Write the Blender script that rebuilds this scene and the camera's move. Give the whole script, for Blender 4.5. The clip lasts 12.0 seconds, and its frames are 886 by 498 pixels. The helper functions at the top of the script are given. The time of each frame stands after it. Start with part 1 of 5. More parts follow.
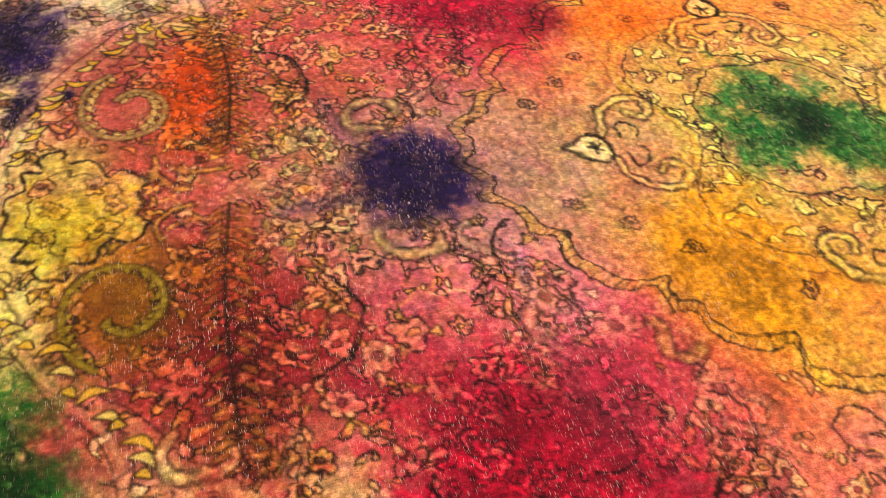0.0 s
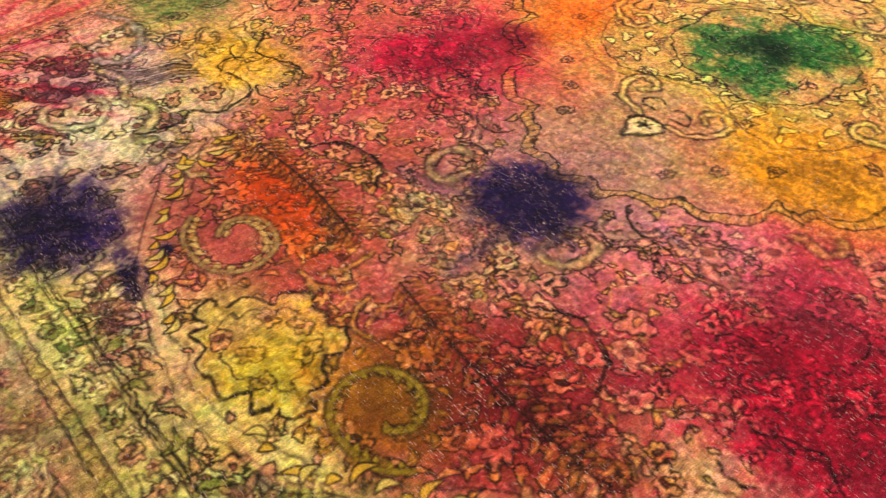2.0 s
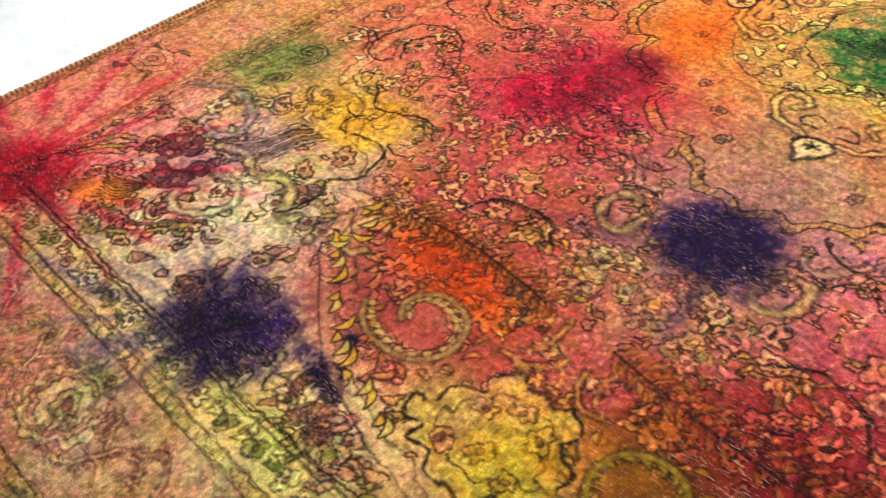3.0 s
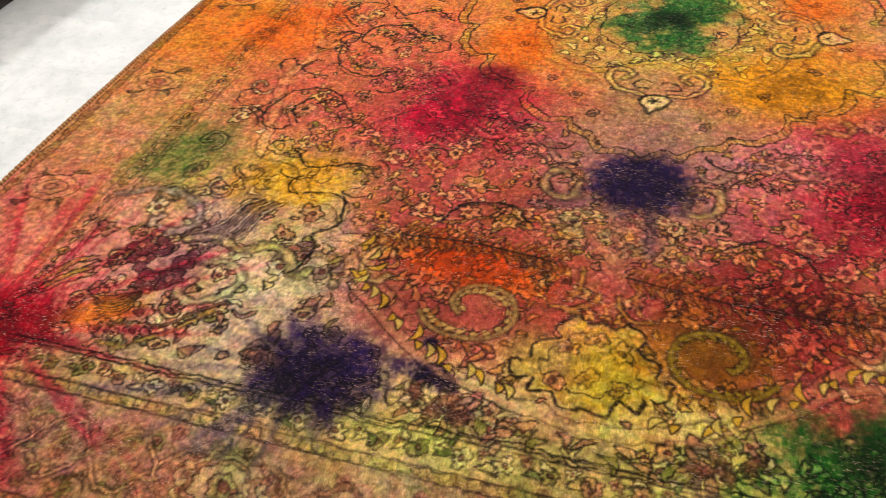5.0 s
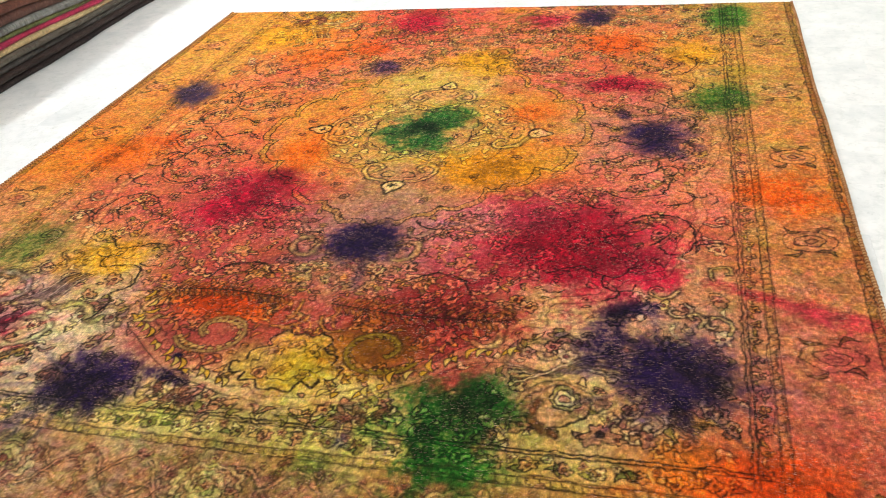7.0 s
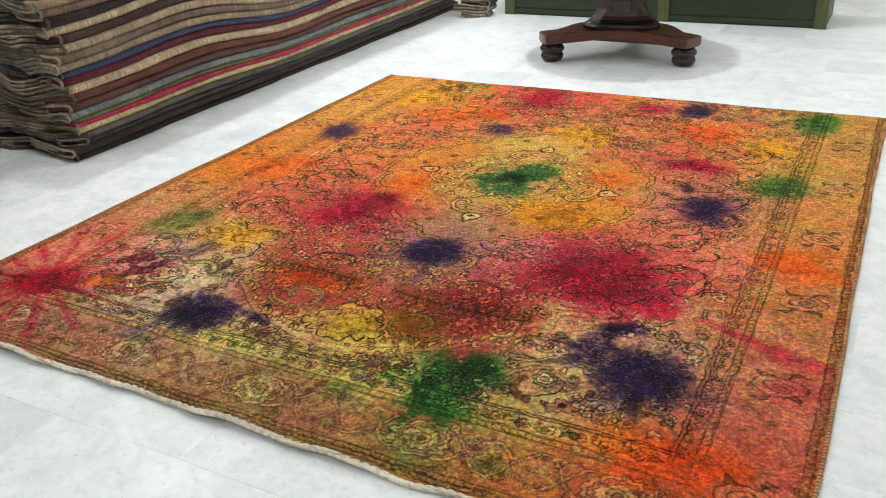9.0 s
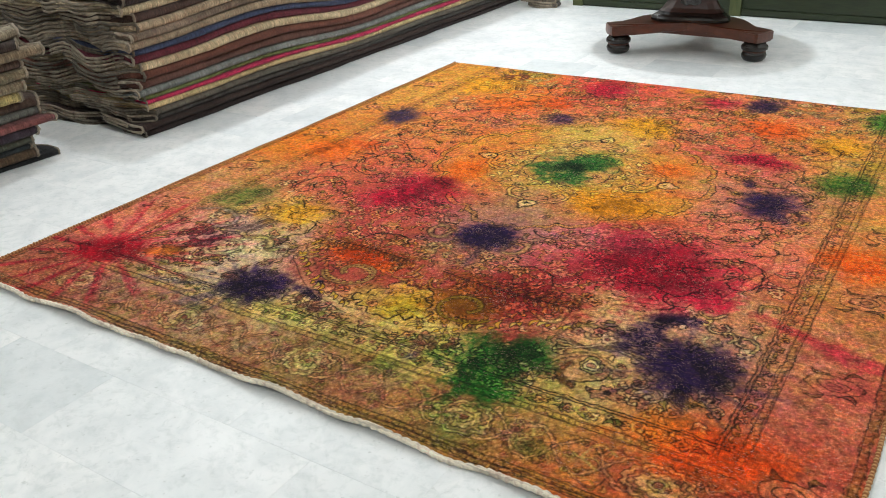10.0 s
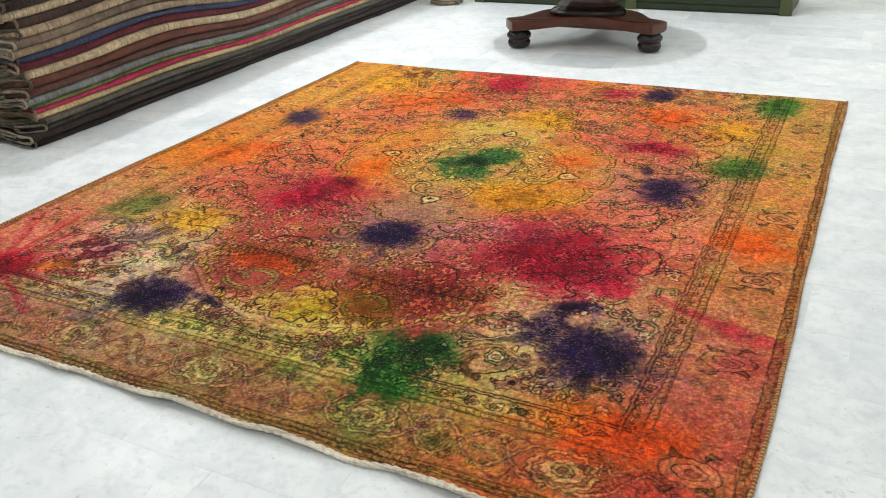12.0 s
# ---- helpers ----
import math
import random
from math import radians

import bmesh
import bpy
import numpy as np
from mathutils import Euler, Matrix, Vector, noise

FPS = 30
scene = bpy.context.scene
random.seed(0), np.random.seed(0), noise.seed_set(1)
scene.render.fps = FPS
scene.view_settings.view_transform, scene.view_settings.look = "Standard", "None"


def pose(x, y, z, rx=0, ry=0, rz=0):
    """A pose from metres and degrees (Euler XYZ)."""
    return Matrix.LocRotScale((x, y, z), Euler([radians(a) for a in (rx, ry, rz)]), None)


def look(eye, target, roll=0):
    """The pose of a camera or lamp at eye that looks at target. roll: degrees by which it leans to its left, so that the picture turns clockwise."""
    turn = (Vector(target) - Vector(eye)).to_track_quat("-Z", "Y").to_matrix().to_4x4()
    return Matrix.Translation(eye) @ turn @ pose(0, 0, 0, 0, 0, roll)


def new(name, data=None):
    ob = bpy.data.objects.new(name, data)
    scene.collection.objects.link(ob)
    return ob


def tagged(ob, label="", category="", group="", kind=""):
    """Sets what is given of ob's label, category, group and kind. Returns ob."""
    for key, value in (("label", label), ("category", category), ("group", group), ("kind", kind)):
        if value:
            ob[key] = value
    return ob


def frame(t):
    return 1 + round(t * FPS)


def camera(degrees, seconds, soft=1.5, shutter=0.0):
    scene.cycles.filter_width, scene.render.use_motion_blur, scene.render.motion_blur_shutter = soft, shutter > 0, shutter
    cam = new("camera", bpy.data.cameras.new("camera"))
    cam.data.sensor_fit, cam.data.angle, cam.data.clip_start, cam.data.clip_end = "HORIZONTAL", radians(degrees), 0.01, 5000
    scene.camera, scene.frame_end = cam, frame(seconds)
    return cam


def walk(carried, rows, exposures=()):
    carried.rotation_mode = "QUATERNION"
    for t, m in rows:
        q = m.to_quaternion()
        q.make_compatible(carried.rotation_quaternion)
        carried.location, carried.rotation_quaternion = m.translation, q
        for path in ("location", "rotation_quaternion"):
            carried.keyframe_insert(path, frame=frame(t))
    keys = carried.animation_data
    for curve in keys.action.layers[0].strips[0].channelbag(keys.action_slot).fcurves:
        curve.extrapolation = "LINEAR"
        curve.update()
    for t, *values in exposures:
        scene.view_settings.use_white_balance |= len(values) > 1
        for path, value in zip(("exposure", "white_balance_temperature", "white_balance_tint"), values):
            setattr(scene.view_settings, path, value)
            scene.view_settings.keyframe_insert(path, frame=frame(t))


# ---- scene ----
cam = camera(55.1, 12.0, soft=1.0, shutter=0.15)
PATH = [
    (0, (1.096, -1.081, 1.046), (-0.174, -0.644, -0.436), 6.1),
    (0.5, (0.95, -1.184, 1.004), (-0.222, -0.47, -0.451), 4.2),
    (1, (0.857, -1.329, 1.024), (-0.248, -0.438, -0.385), 3.0),
    (1.5, (0.884, -1.549, 1.066), (-0.245, -0.612, -0.293), 0.3),
    (2, (0.857, -1.698, 1.076), (-0.236, -0.775, -0.322), -0.2),
    (2.5, (0.663, -1.777, 1.078), (-0.416, -0.896, -0.356), -4.1),
    (3, (0.51, -1.848, 1.093), (-0.577, -0.91, -0.299), -5.7),
    (5, (0.12, -2.392, 1.246), (-0.395, -1.0, -0.095), -4.5),
    (5.5, (0.271, -2.571, 1.316), (-0.13, -1.105, 0.016), -5.0),
    (6, (0.521, -2.624, 1.351), (0.073, -1.12, 0.112), -7.5),
    (6.5, (0.722, -2.71, 1.372), (0.273, -1.149, 0.204), -7.3),
    (8.5, (1.404, -3.245, 1.424), (0.589, -1.65, 0.532), -2.7),
    (9, (1.463, -3.291, 1.418), (0.589, -1.718, 0.546), -3.0),
    (9.5, (1.486, -3.309, 1.4), (0.518, -1.794, 0.526), -2.9),
    (10, (1.494, -3.296, 1.385), (0.501, -1.799, 0.506), -2.6),
    (10.5, (1.493, -3.285, 1.374), (0.539, -1.774, 0.476), -2.4),
    (11, (1.501, -3.275, 1.37), (0.575, -1.753, 0.463), -2.6),
    (11.5, (1.521, -3.263, 1.367), (0.642, -1.707, 0.469), -2.9),
    (12, (1.544, -3.258, 1.366), (0.711, -1.67, 0.48), -2.8),
]
walk(cam, [(t, look(eye, target, roll)) for t, eye, target, roll in PATH],
     exposures=((0.0, 0.60, 6500, 11), (1.5, 0.52, 6500, 10), (2.0, 0.45, 6250, 10), (2.5, 0.55, 5850, 10), (3.0, 0.45, 6050, 10), (4.8, 0.1, 6400, 10),
                (5.0, 0.1, 6500, 10), (5.5, 0.5, 6500, 10), (6.5, 0.35, 6450, 9), (8.5, 0.0, 6050, 6), (12.0, 0.02, 6000, 5)))

# ---- light ----
world = bpy.data.worlds.new("showroom_air")
scene.world = world
world.use_nodes = True
world.node_tree.nodes["Background"].inputs[0].default_value = (0.75, 0.85, 1.0, 1)
world.node_tree.nodes["Background"].inputs[1].default_value = 0.05

ROOM_X0, ROOM_X1, ROOM_Y0, ROOM_Y1, ROOM_H = -4.4, 5.2, -6.0, 5.6, 3.1
PANEL_POWER = 11.0


def lamp(name, x, y, w, h, power, colour=(1.0, 0.985, 0.965)):
    data = bpy.data.lights.new(name, "AREA")
    data.shape, data.size, data.size_y, data.energy, data.color = "RECTANGLE", w, h, power, colour
    ob = new(name, data)
    ob.location = (x, y, ROOM_H - 0.07)
    return ob


PANELS = [(x, y) for x in (-2.9, 0.2, 3.3) for y in (-4.2, -1.0, 2.0, 4.6)]
SPOTS = [(-0.46, 2.54, 36.0), (-3.05, 0.3, 28.0), (-3.05, 2.4, 28.0)]
for px_, py_ in PANELS:
    lamp("panel_lamp", px_, py_, 1.1, 0.5, PANEL_POWER)
for px_, py_, power_ in SPOTS:
    lamp("spot_lamp", px_, py_, 0.12, 0.12, power_)

# ---- materials ----


def lin(r, g, b):
    return tuple((v / 255 / 12.92 if v <= 10 else ((v / 255 + 0.055) / 1.055) ** 2.4) for v in (r, g, b))


class Nodes:
    """A node material with its shader, and short ways to add nodes."""

    def __init__(self, name, rough=0.6, metal=0.0, spec=0.5):
        self.mat = bpy.data.materials.new(name)
        self.mat.use_nodes = True
        self.tree = self.mat.node_tree
        self.bsdf = self.tree.nodes["Principled BSDF"]
        self.bsdf.inputs["Roughness"].default_value = rough
        self.bsdf.inputs["Metallic"].default_value = metal
        self.bsdf.inputs["Specular IOR Level"].default_value = spec

    def node(self, kind, **values):
        n = self.tree.nodes.new(kind)
        for k, v in values.items():
            n.inputs[k.replace("_", " ")].default_value = v
        return n

    def link(self, a, b):
        self.tree.links.new(a, b)

    def coords(self, scale=(1, 1, 1), per_object=False):
        c = self.node("ShaderNodeTexCoord")
        m = self.node("ShaderNodeMapping")
        m.inputs["Scale"].default_value = scale
        self.link(c.outputs["Object"], m.inputs["Vector"])
        if per_object:
            info = self.node("ShaderNodeObjectInfo")
            mul = self.node("ShaderNodeMath")
            mul.operation = "MULTIPLY"
            mul.inputs[1].default_value = 37.0
            self.link(info.outputs["Random"], mul.inputs[0])
            self.link(mul.outputs[0], m.inputs["Location"])
        return m.outputs["Vector"]

    def noise(self, vec, scale, detail=4.0, rough=0.55, distort=0.0):
        n = self.node("ShaderNodeTexNoise", Scale=scale, Detail=detail, Roughness=rough, Distortion=distort)
        self.link(vec, n.inputs["Vector"])
        return n.outputs["Fac"]

    def ramp(self, fac, stops):
        r = self.node("ShaderNodeValToRGB")
        e = r.color_ramp.elements
        while len(e) < len(stops):
            e.new(0.5)
        for el, (p, c) in zip(e, stops):
            el.position, el.color = p, (*c, 1)
        self.link(fac, r.inputs[0])
        return r.outputs[0]

    def mix(self, fac, a, b, blend="MIX"):
        n = self.node("ShaderNodeMix")
        n.data_type, n.blend_type = "RGBA", blend
        for value, slot in ((fac, 0), (a, 6), (b, 7)):
            if hasattr(value, "links"):
                self.link(value, n.inputs[slot])
            elif slot == 0:
                n.inputs[0].default_value = value
            else:
                n.inputs[slot].default_value = (*value, 1)
        return n.outputs[2]

    def bump(self, height, strength, distance):
        b = self.node("ShaderNodeBump", Strength=strength, Distance=distance)
        self.link(height, b.inputs["Height"])
        self.link(b.outputs[0], self.bsdf.inputs["Normal"])

    def colour(self, c):
        if hasattr(c, "links"):
            self.link(c, self.bsdf.inputs["Base Color"])
        else:
            self.bsdf.inputs["Base Color"].default_value = (*c, 1)
        return self


def rug_material():
    """Worn dyed pile: the knotted pattern from the mesh, with weft rows, pale yarn glints painted in, and fuzz."""
    m = Nodes("dyed_pile", rough=0.9, spec=0.12)
    a = m.node("ShaderNodeAttribute")
    a.attribute_name = "dye"
    v = m.coords()
    fuzz = m.noise(v, 460.0, 3.0, 0.7)
    wide = m.noise(v, 9.0, 5.0, 0.6)
    rows = m.noise(m.coords((420, 90, 60)), 1.0, 2.0, 0.6)
    warp = m.noise(m.coords((95, 620, 60)), 1.0, 2.0, 0.6)
    c = m.mix(1.0, a.outputs["Color"], m.ramp(fuzz, [(0.28, (0.50, 0.48, 0.48)), (0.72, (1.50, 1.54, 1.60))]), "MULTIPLY")
    c = m.mix(1.0, c, m.ramp(rows, [(0.35, (0.80, 0.79, 0.79)), (0.68, (1.20, 1.22, 1.25))]), "MULTIPLY")
    c = m.mix(1.0, c, m.ramp(wide, [(0.3, (0.86, 0.84, 0.84)), (0.7, (1.12, 1.12, 1.12))]), "MULTIPLY")
    # specular glints along the yarn, put into the colour as pale streaks
    thread_glints = m.ramp(warp, [(0.62, (0.0, 0.0, 0.0)), (0.72, (0.85, 0.85, 0.85))])
    patch = m.mix(1.0, thread_glints, m.ramp(wide, [(0.40, (0.1, 0.1, 0.1)), (0.65, (1.0, 1.0, 1.0))]), "MULTIPLY")
    c = m.mix(patch, c, lin(236, 190, 170))
    m.colour(c)
    h = m.mix(0.5, m.mix(0.5, rows, warp), fuzz)
    m.bump(h, 0.5, 0.003)
    return m.mat


def wool_material(name, rgb, speck=0.35, scale=60.0, dark=0.6):
    m = Nodes(name, rough=0.95, spec=0.15)
    v = m.coords(per_object=True)
    base = lin(*rgb)
    n1 = m.mix(0.5, m.noise(v, scale, 4.0, 0.65), m.noise(v, scale * 3.2, 2.0, 0.6))
    n2 = m.noise(v, 5.0, 4.0, 0.6)
    low = tuple(x * (1 - speck) for x in base)
    high = tuple(min(1, x * (1 + speck)) for x in base)
    c = m.mix(1.0, m.ramp(n1, [(0.32, low), (0.68, high)]), m.ramp(n2, [(0.3, (dark,) * 3), (0.7, (1.15,) * 3)]), "MULTIPLY")
    knots = m.noise(v, 26.0, 3.0, 0.7, 0.6)
    c = m.mix(m.ramp(knots, [(0.52, (0.0, 0.0, 0.0)), (0.62, (0.42, 0.42, 0.42))]), c, tuple(x * k for x, k in zip(base, (0.55, 0.38, 0.36))))
    wefts = m.noise(m.coords((6, 150, 6)), 1.0, 2.0, 0.6)
    c = m.mix(1.0, c, m.ramp(wefts, [(0.36, (0.66,) * 3), (0.64, (1.22,) * 3)]), "MULTIPLY")
    m.colour(c)
    m.bump(m.mix(0.5, m.noise(v, 260.0, 3.0, 0.7), m.noise(v, 90.0, 3.0, 0.7)), 0.9, 0.007)
    m.bsdf.inputs["Sheen Weight"].default_value = 0.1
    return m.mat


def marble_material():
    """Polished white marble: soft grey-green clouds, thin veins and small dark specks; each tile a little different."""
    m = Nodes("white_marble", rough=0.2, spec=0.5)
    info = m.node("ShaderNodeObjectInfo")
    v = m.coords(per_object=True)
    cloud = m.noise(v, 7.0, 7.0, 0.62, 0.4)
    patch = m.noise(v, 2.2, 3.0, 0.5)
    vein = m.noise(v, 9.0, 8.0, 0.75, 2.0)
    speck = m.noise(v, 44.0, 3.0, 0.62)
    tone = m.ramp(info.outputs["Random"], [(0.0, (0.80, 0.83, 0.84)), (0.3, (0.92, 0.93, 0.93)), (1.0, (0.96, 0.962, 0.955))])
    c = m.mix(m.ramp(cloud, [(0.42, (0.0, 0.0, 0.0)), (0.72, (0.55, 0.55, 0.55))]), tone, (0.60, 0.65, 0.66))
    c = m.mix(m.ramp(patch, [(0.50, (0.0, 0.0, 0.0)), (0.75, (0.36, 0.36, 0.36))]), c, (0.72, 0.77, 0.79))
    c = m.mix(m.ramp(vein, [(0.60, (0.0, 0.0, 0.0)), (0.72, (0.40, 0.40, 0.40))]), c, (0.52, 0.56, 0.55))
    c = m.mix(m.ramp(speck, [(0.64, (0.0, 0.0, 0.0)), (0.74, (0.42, 0.42, 0.42))]), c, (0.40, 0.43, 0.41))
    mottle = m.noise(v, 30.0, 5.0, 0.7, 0.5)
    c = m.mix(m.ramp(mottle, [(0.50, (0.0, 0.0, 0.0)), (0.70, (0.42, 0.42, 0.42))]), c, (0.58, 0.63, 0.62))
    m.colour(c)
    r = m.ramp(m.noise(v, 14.0, 4.0, 0.6), [(0.3, (0.30, 0.30, 0.30)), (0.7, (0.44, 0.44, 0.44))])
    m.link(r, m.bsdf.inputs["Roughness"])
    return m.mat


def wood_material(name, a, b, rough, scale=(3, 3, 40)):
    m = Nodes(name, rough=rough, spec=0.5)
    v = m.coords(scale)
    g = m.noise(v, 3.0, 6.0, 0.65, 0.8)
    f = m.noise(v, 14.0, 4.0, 0.6)
    c = m.mix(0.35, m.ramp(g, [(0.3, lin(*a)), (0.7, lin(*b))]), m.ramp(f, [(0.3, lin(*a)), (0.7, lin(*b))]))
    m.colour(c)
    m.bump(f, 0.12, 0.002)
    return m.mat


def plain_material(name, rgb, rough=0.6, metal=0.0, bumpy=0.15):
    m = Nodes(name, rough=rough, metal=metal)
    v = m.coords()
    base = lin(*rgb)
    n = m.noise(v, 7.0, 5.0, 0.6)
    m.colour(m.ramp(n, [(0.3, tuple(x * 0.88 for x in base)), (0.7, tuple(min(1, x * 1.08) for x in base))]))
    m.bump(m.noise(v, 80.0, 3.0, 0.6), bumpy, 0.002)
    return m.mat


MAT_RUG = rug_material()
MAT_MARBLE = marble_material()
MAT_GROUT = plain_material("pale_grout", (232, 234, 233), 0.6)
MAT_WALL = plain_material("white_plaster", (226, 224, 216), 0.85)
MAT_WOOD = wood_material("polished_walnut", (58, 25, 12), (96, 46, 22), 0.34, (5, 5, 14))
MAT_WOOD_DARK = wood_material("dark_walnut", (32, 15, 9), (60, 29, 16), 0.40, (5, 5, 14))
MAT_EBONY = wood_material("black_stained_wood", (16, 12, 11), (34, 26, 22), 0.25)
MAT_GREEN = wood_material("dark_green_painted_wood", (24, 32, 16), (48, 58, 30), 0.42, (2, 14, 14))
MAT_GREEN_POST = wood_material("olive_painted_wood", (60, 68, 34), (86, 92, 50), 0.45, (14, 14, 2))
MAT_CREAM = wool_material("cream_wool", (238, 226, 206), 0.2, 90.0, 0.9)
MAT_BACK = wool_material("rug_backing", (150, 104, 70), 0.3, 90.0, 0.8)


def stitch_material():
    m = Nodes("overcast_stitches", rough=0.95, spec=0.1)
    w = m.node("ShaderNodeTexWave", Scale=24.0, Distortion=2.0, Detail=2.0)
    w.bands_direction = "Y"
    m.link(m.coords(), w.inputs["Vector"])
    m.colour(m.ramp(w.outputs["Fac"], [(0.25, lin(142, 92, 56)), (0.75, lin(196, 150, 104))]))
    m.bump(w.outputs["Fac"], 0.6, 0.003)
    return m.mat


MAT_STITCH = stitch_material()
MAT_LAMP = Nodes("lit_diffuser", rough=0.5).mat
MAT_LAMP.node_tree.nodes["Principled BSDF"].inputs["Emission Color"].default_value = (1, 0.97, 0.93, 1)
MAT_LAMP.node_tree.nodes["Principled BSDF"].inputs["Emission Strength"].default_value = 3.0
MAT_WHITE = plain_material("white_metal", (225, 225, 222), 0.4)

# ---- mesh helpers ----


def mesh_of(name, bm, material, smooth=False):
    me = bpy.data.meshes.new(name)
    bm.to_mesh(me)
    bm.free()
    me.materials.append(material)
    if smooth:
        me.shade_smooth()
    return me


def thing(name, bm, material, label="", category="", kind="", group="", smooth=False):
    return tagged(new(name, mesh_of(name, bm, material, smooth)), label, category, group, kind)


def part(name, bm, material, parent, label="", smooth=False):
    ob = new(name, mesh_of(name, bm, material, smooth))
    ob.parent = parent
    return tagged(ob, label)


def box(bm, x0, y0, z0, x1, y1, z1, bevel=0.0):
    r = bmesh.ops.create_cube(bm, size=1.0)
    vs = r["verts"]
    for v in vs:
        v.co = Vector((x0 + (v.co.x + 0.5) * (x1 - x0), y0 + (v.co.y + 0.5) * (y1 - y0), z0 + (v.co.z + 0.5) * (z1 - z0)))
    if bevel:
        es = list({e for v in vs for e in v.link_edges})
        bmesh.ops.bevel(bm, geom=es, offset=bevel, segments=2, affect="EDGES", profile=0.6)
    return bm


def lathe(bm, rings, cx, cy, n=28):
    """A turned body from (radius, height) rings, closed at both ends."""
    loops = []
    for r, z in rings:
        loops.append([bm.verts.new((cx + r * math.cos(2 * math.pi * k / n), cy + r * math.sin(2 * math.pi * k / n), z)) for k in range(n)])
    for a, b in zip(loops, loops[1:]):
        for k in range(n):
            bm.faces.new((a[k], a[(k + 1) % n], b[(k + 1) % n], b[k]))
    bm.faces.new(list(reversed(loops[0])))
    bm.faces.new(loops[-1])
    return bm


def prism(bm, outline, z0, z1):
    """An upright body over a closed outline of (x, y)."""
    low = [bm.verts.new((x, y, z0)) for x, y in outline]
    top = [bm.verts.new((x, y, z1)) for x, y in outline]
    n = len(outline)
    for k in range(n):
        bm.faces.new((low[k], low[(k + 1) % n], top[(k + 1) % n], top[k]))
    bm.faces.new(list(reversed(low)))
    bm.faces.new(top)
    return bm


# ---- room ----
floor = thing("floor", box(bmesh.new(), ROOM_X0, ROOM_Y0, -0.12, ROOM_X1, ROOM_Y1, -0.0010), MAT_GROUT,
              "polished white marble floor laid in staggered strips", "floor", "structure")
ceiling = thing("ceiling", box(bmesh.new(), ROOM_X0, ROOM_Y0, ROOM_H, ROOM_X1, ROOM_Y1, ROOM_H + 0.12), MAT_WALL,
                "plain white plaster ceiling", "ceiling", "structure")
for nm_, b_ in (("wall_north", (ROOM_X0, ROOM_Y1, 0, ROOM_X1, ROOM_Y1 + 0.15, ROOM_H)), ("wall_south", (ROOM_X0, ROOM_Y0 - 0.15, 0, ROOM_X1, ROOM_Y0, ROOM_H)),
                ("wall_west", (ROOM_X0 - 0.15, ROOM_Y0, 0, ROOM_X0, ROOM_Y1, ROOM_H)), ("wall_east", (ROOM_X1, ROOM_Y0, 0, ROOM_X1 + 0.15, ROOM_Y1, ROOM_H))):
    thing(nm_, box(bmesh.new(), *b_), MAT_WALL, "plain white plastered showroom wall", "wall", "structure")

for px_, py_, w_, h_ in [(x, y, 0.62, 0.32) for x, y in PANELS] + [(x, y, 0.15, 0.15) for x, y, _ in SPOTS]:
    bm = box(bmesh.new(), px_ - w_, py_ - h_, ROOM_H - 0.03, px_ + w_, py_ + h_, ROOM_H - 0.002, 0.006)
    fixture = thing("ceiling_light", bm, MAT_WHITE, "white metal ceiling light with a glowing diffuser", "ceiling light", group="showroom ceiling lights")
    part("diffuser", box(bmesh.new(), px_ - w_ + 0.03, py_ - h_ + 0.03, ROOM_H - 0.04, px_ + w_ - 0.03, py_ + h_ - 0.03, ROOM_H - 0.0305), MAT_LAMP, fixture)

# ---- the rug: its knotted pattern is drawn knot by knot on a fine sheet, then dyed ----
KNOT = 0.0022
RX0, RY0, RNX, RNY = -1.53, -1.97, 1370, 1584
gx = RX0 + KNOT * np.arange(RNX)
gy = RY0 + KNOT * np.arange(RNY)
GX, GY = np.meshgrid(gx, gy)
GX, GY = GX.astype(np.float32), GY.astype(np.float32)
rg = np.random.RandomState(11)


def fbm(size, octaves=4, rough=0.5, stretch=(1.0, 1.0)):
    """Soft noise over the sheet, about -1 to 1; size in metres."""
    out, amp, total = np.zeros((RNY, RNX), np.float32), 1.0, 0.0
    for o in range(octaves):
        sx, sy = size * stretch[0] / 2**o / KNOT, size * stretch[1] / 2**o / KNOT
        if min(sx, sy) < 1.0:
            break
        g = rg.uniform(-1, 1, (int(RNY / sy) + 3, int(RNX / sx) + 3)).astype(np.float32)
        u, v = np.arange(RNX) / sx, np.arange(RNY) / sy
        i, j = u.astype(int), v.astype(int)
        fu, fv = (u - i).astype(np.float32), (v - j).astype(np.float32)
        fu, fv = (fu * fu * (3 - 2 * fu))[None], (fv * fv * (3 - 2 * fv))[:, None]
        top = g[j][:, i] * (1 - fu) + g[j][:, i + 1] * fu
        low = g[j + 1][:, i] * (1 - fu) + g[j + 1][:, i + 1] * fu
        out += amp * (top * (1 - fv) + low * fv)
        total += amp
        amp *= rough
    return out / total * 1.6


def smooth(a, b, v):
    t = np.clip((v - a) / (b - a), 0, 1)
    return t * t * (3 - 2 * t)


# soft ground colours of the old faded wool, spread from anchors
wash_sum = np.zeros((RNY, RNX, 3), np.float32)
wash_weight = np.full((RNY, RNX, 1), 1e-6, np.float32)
WARP_X, WARP_Y = fbm(0.28, 4) * 0.07, fbm(0.28, 4) * 0.07


def wash(x, y, size, r, g, b):
    w = np.exp(-(((GX + WARP_X - x) ** 2 + (GY + WARP_Y - y) ** 2) / (size * size)))[..., None]
    wash_sum[...] += w * np.array((r, g, b), np.float32)
    wash_weight[...] += w


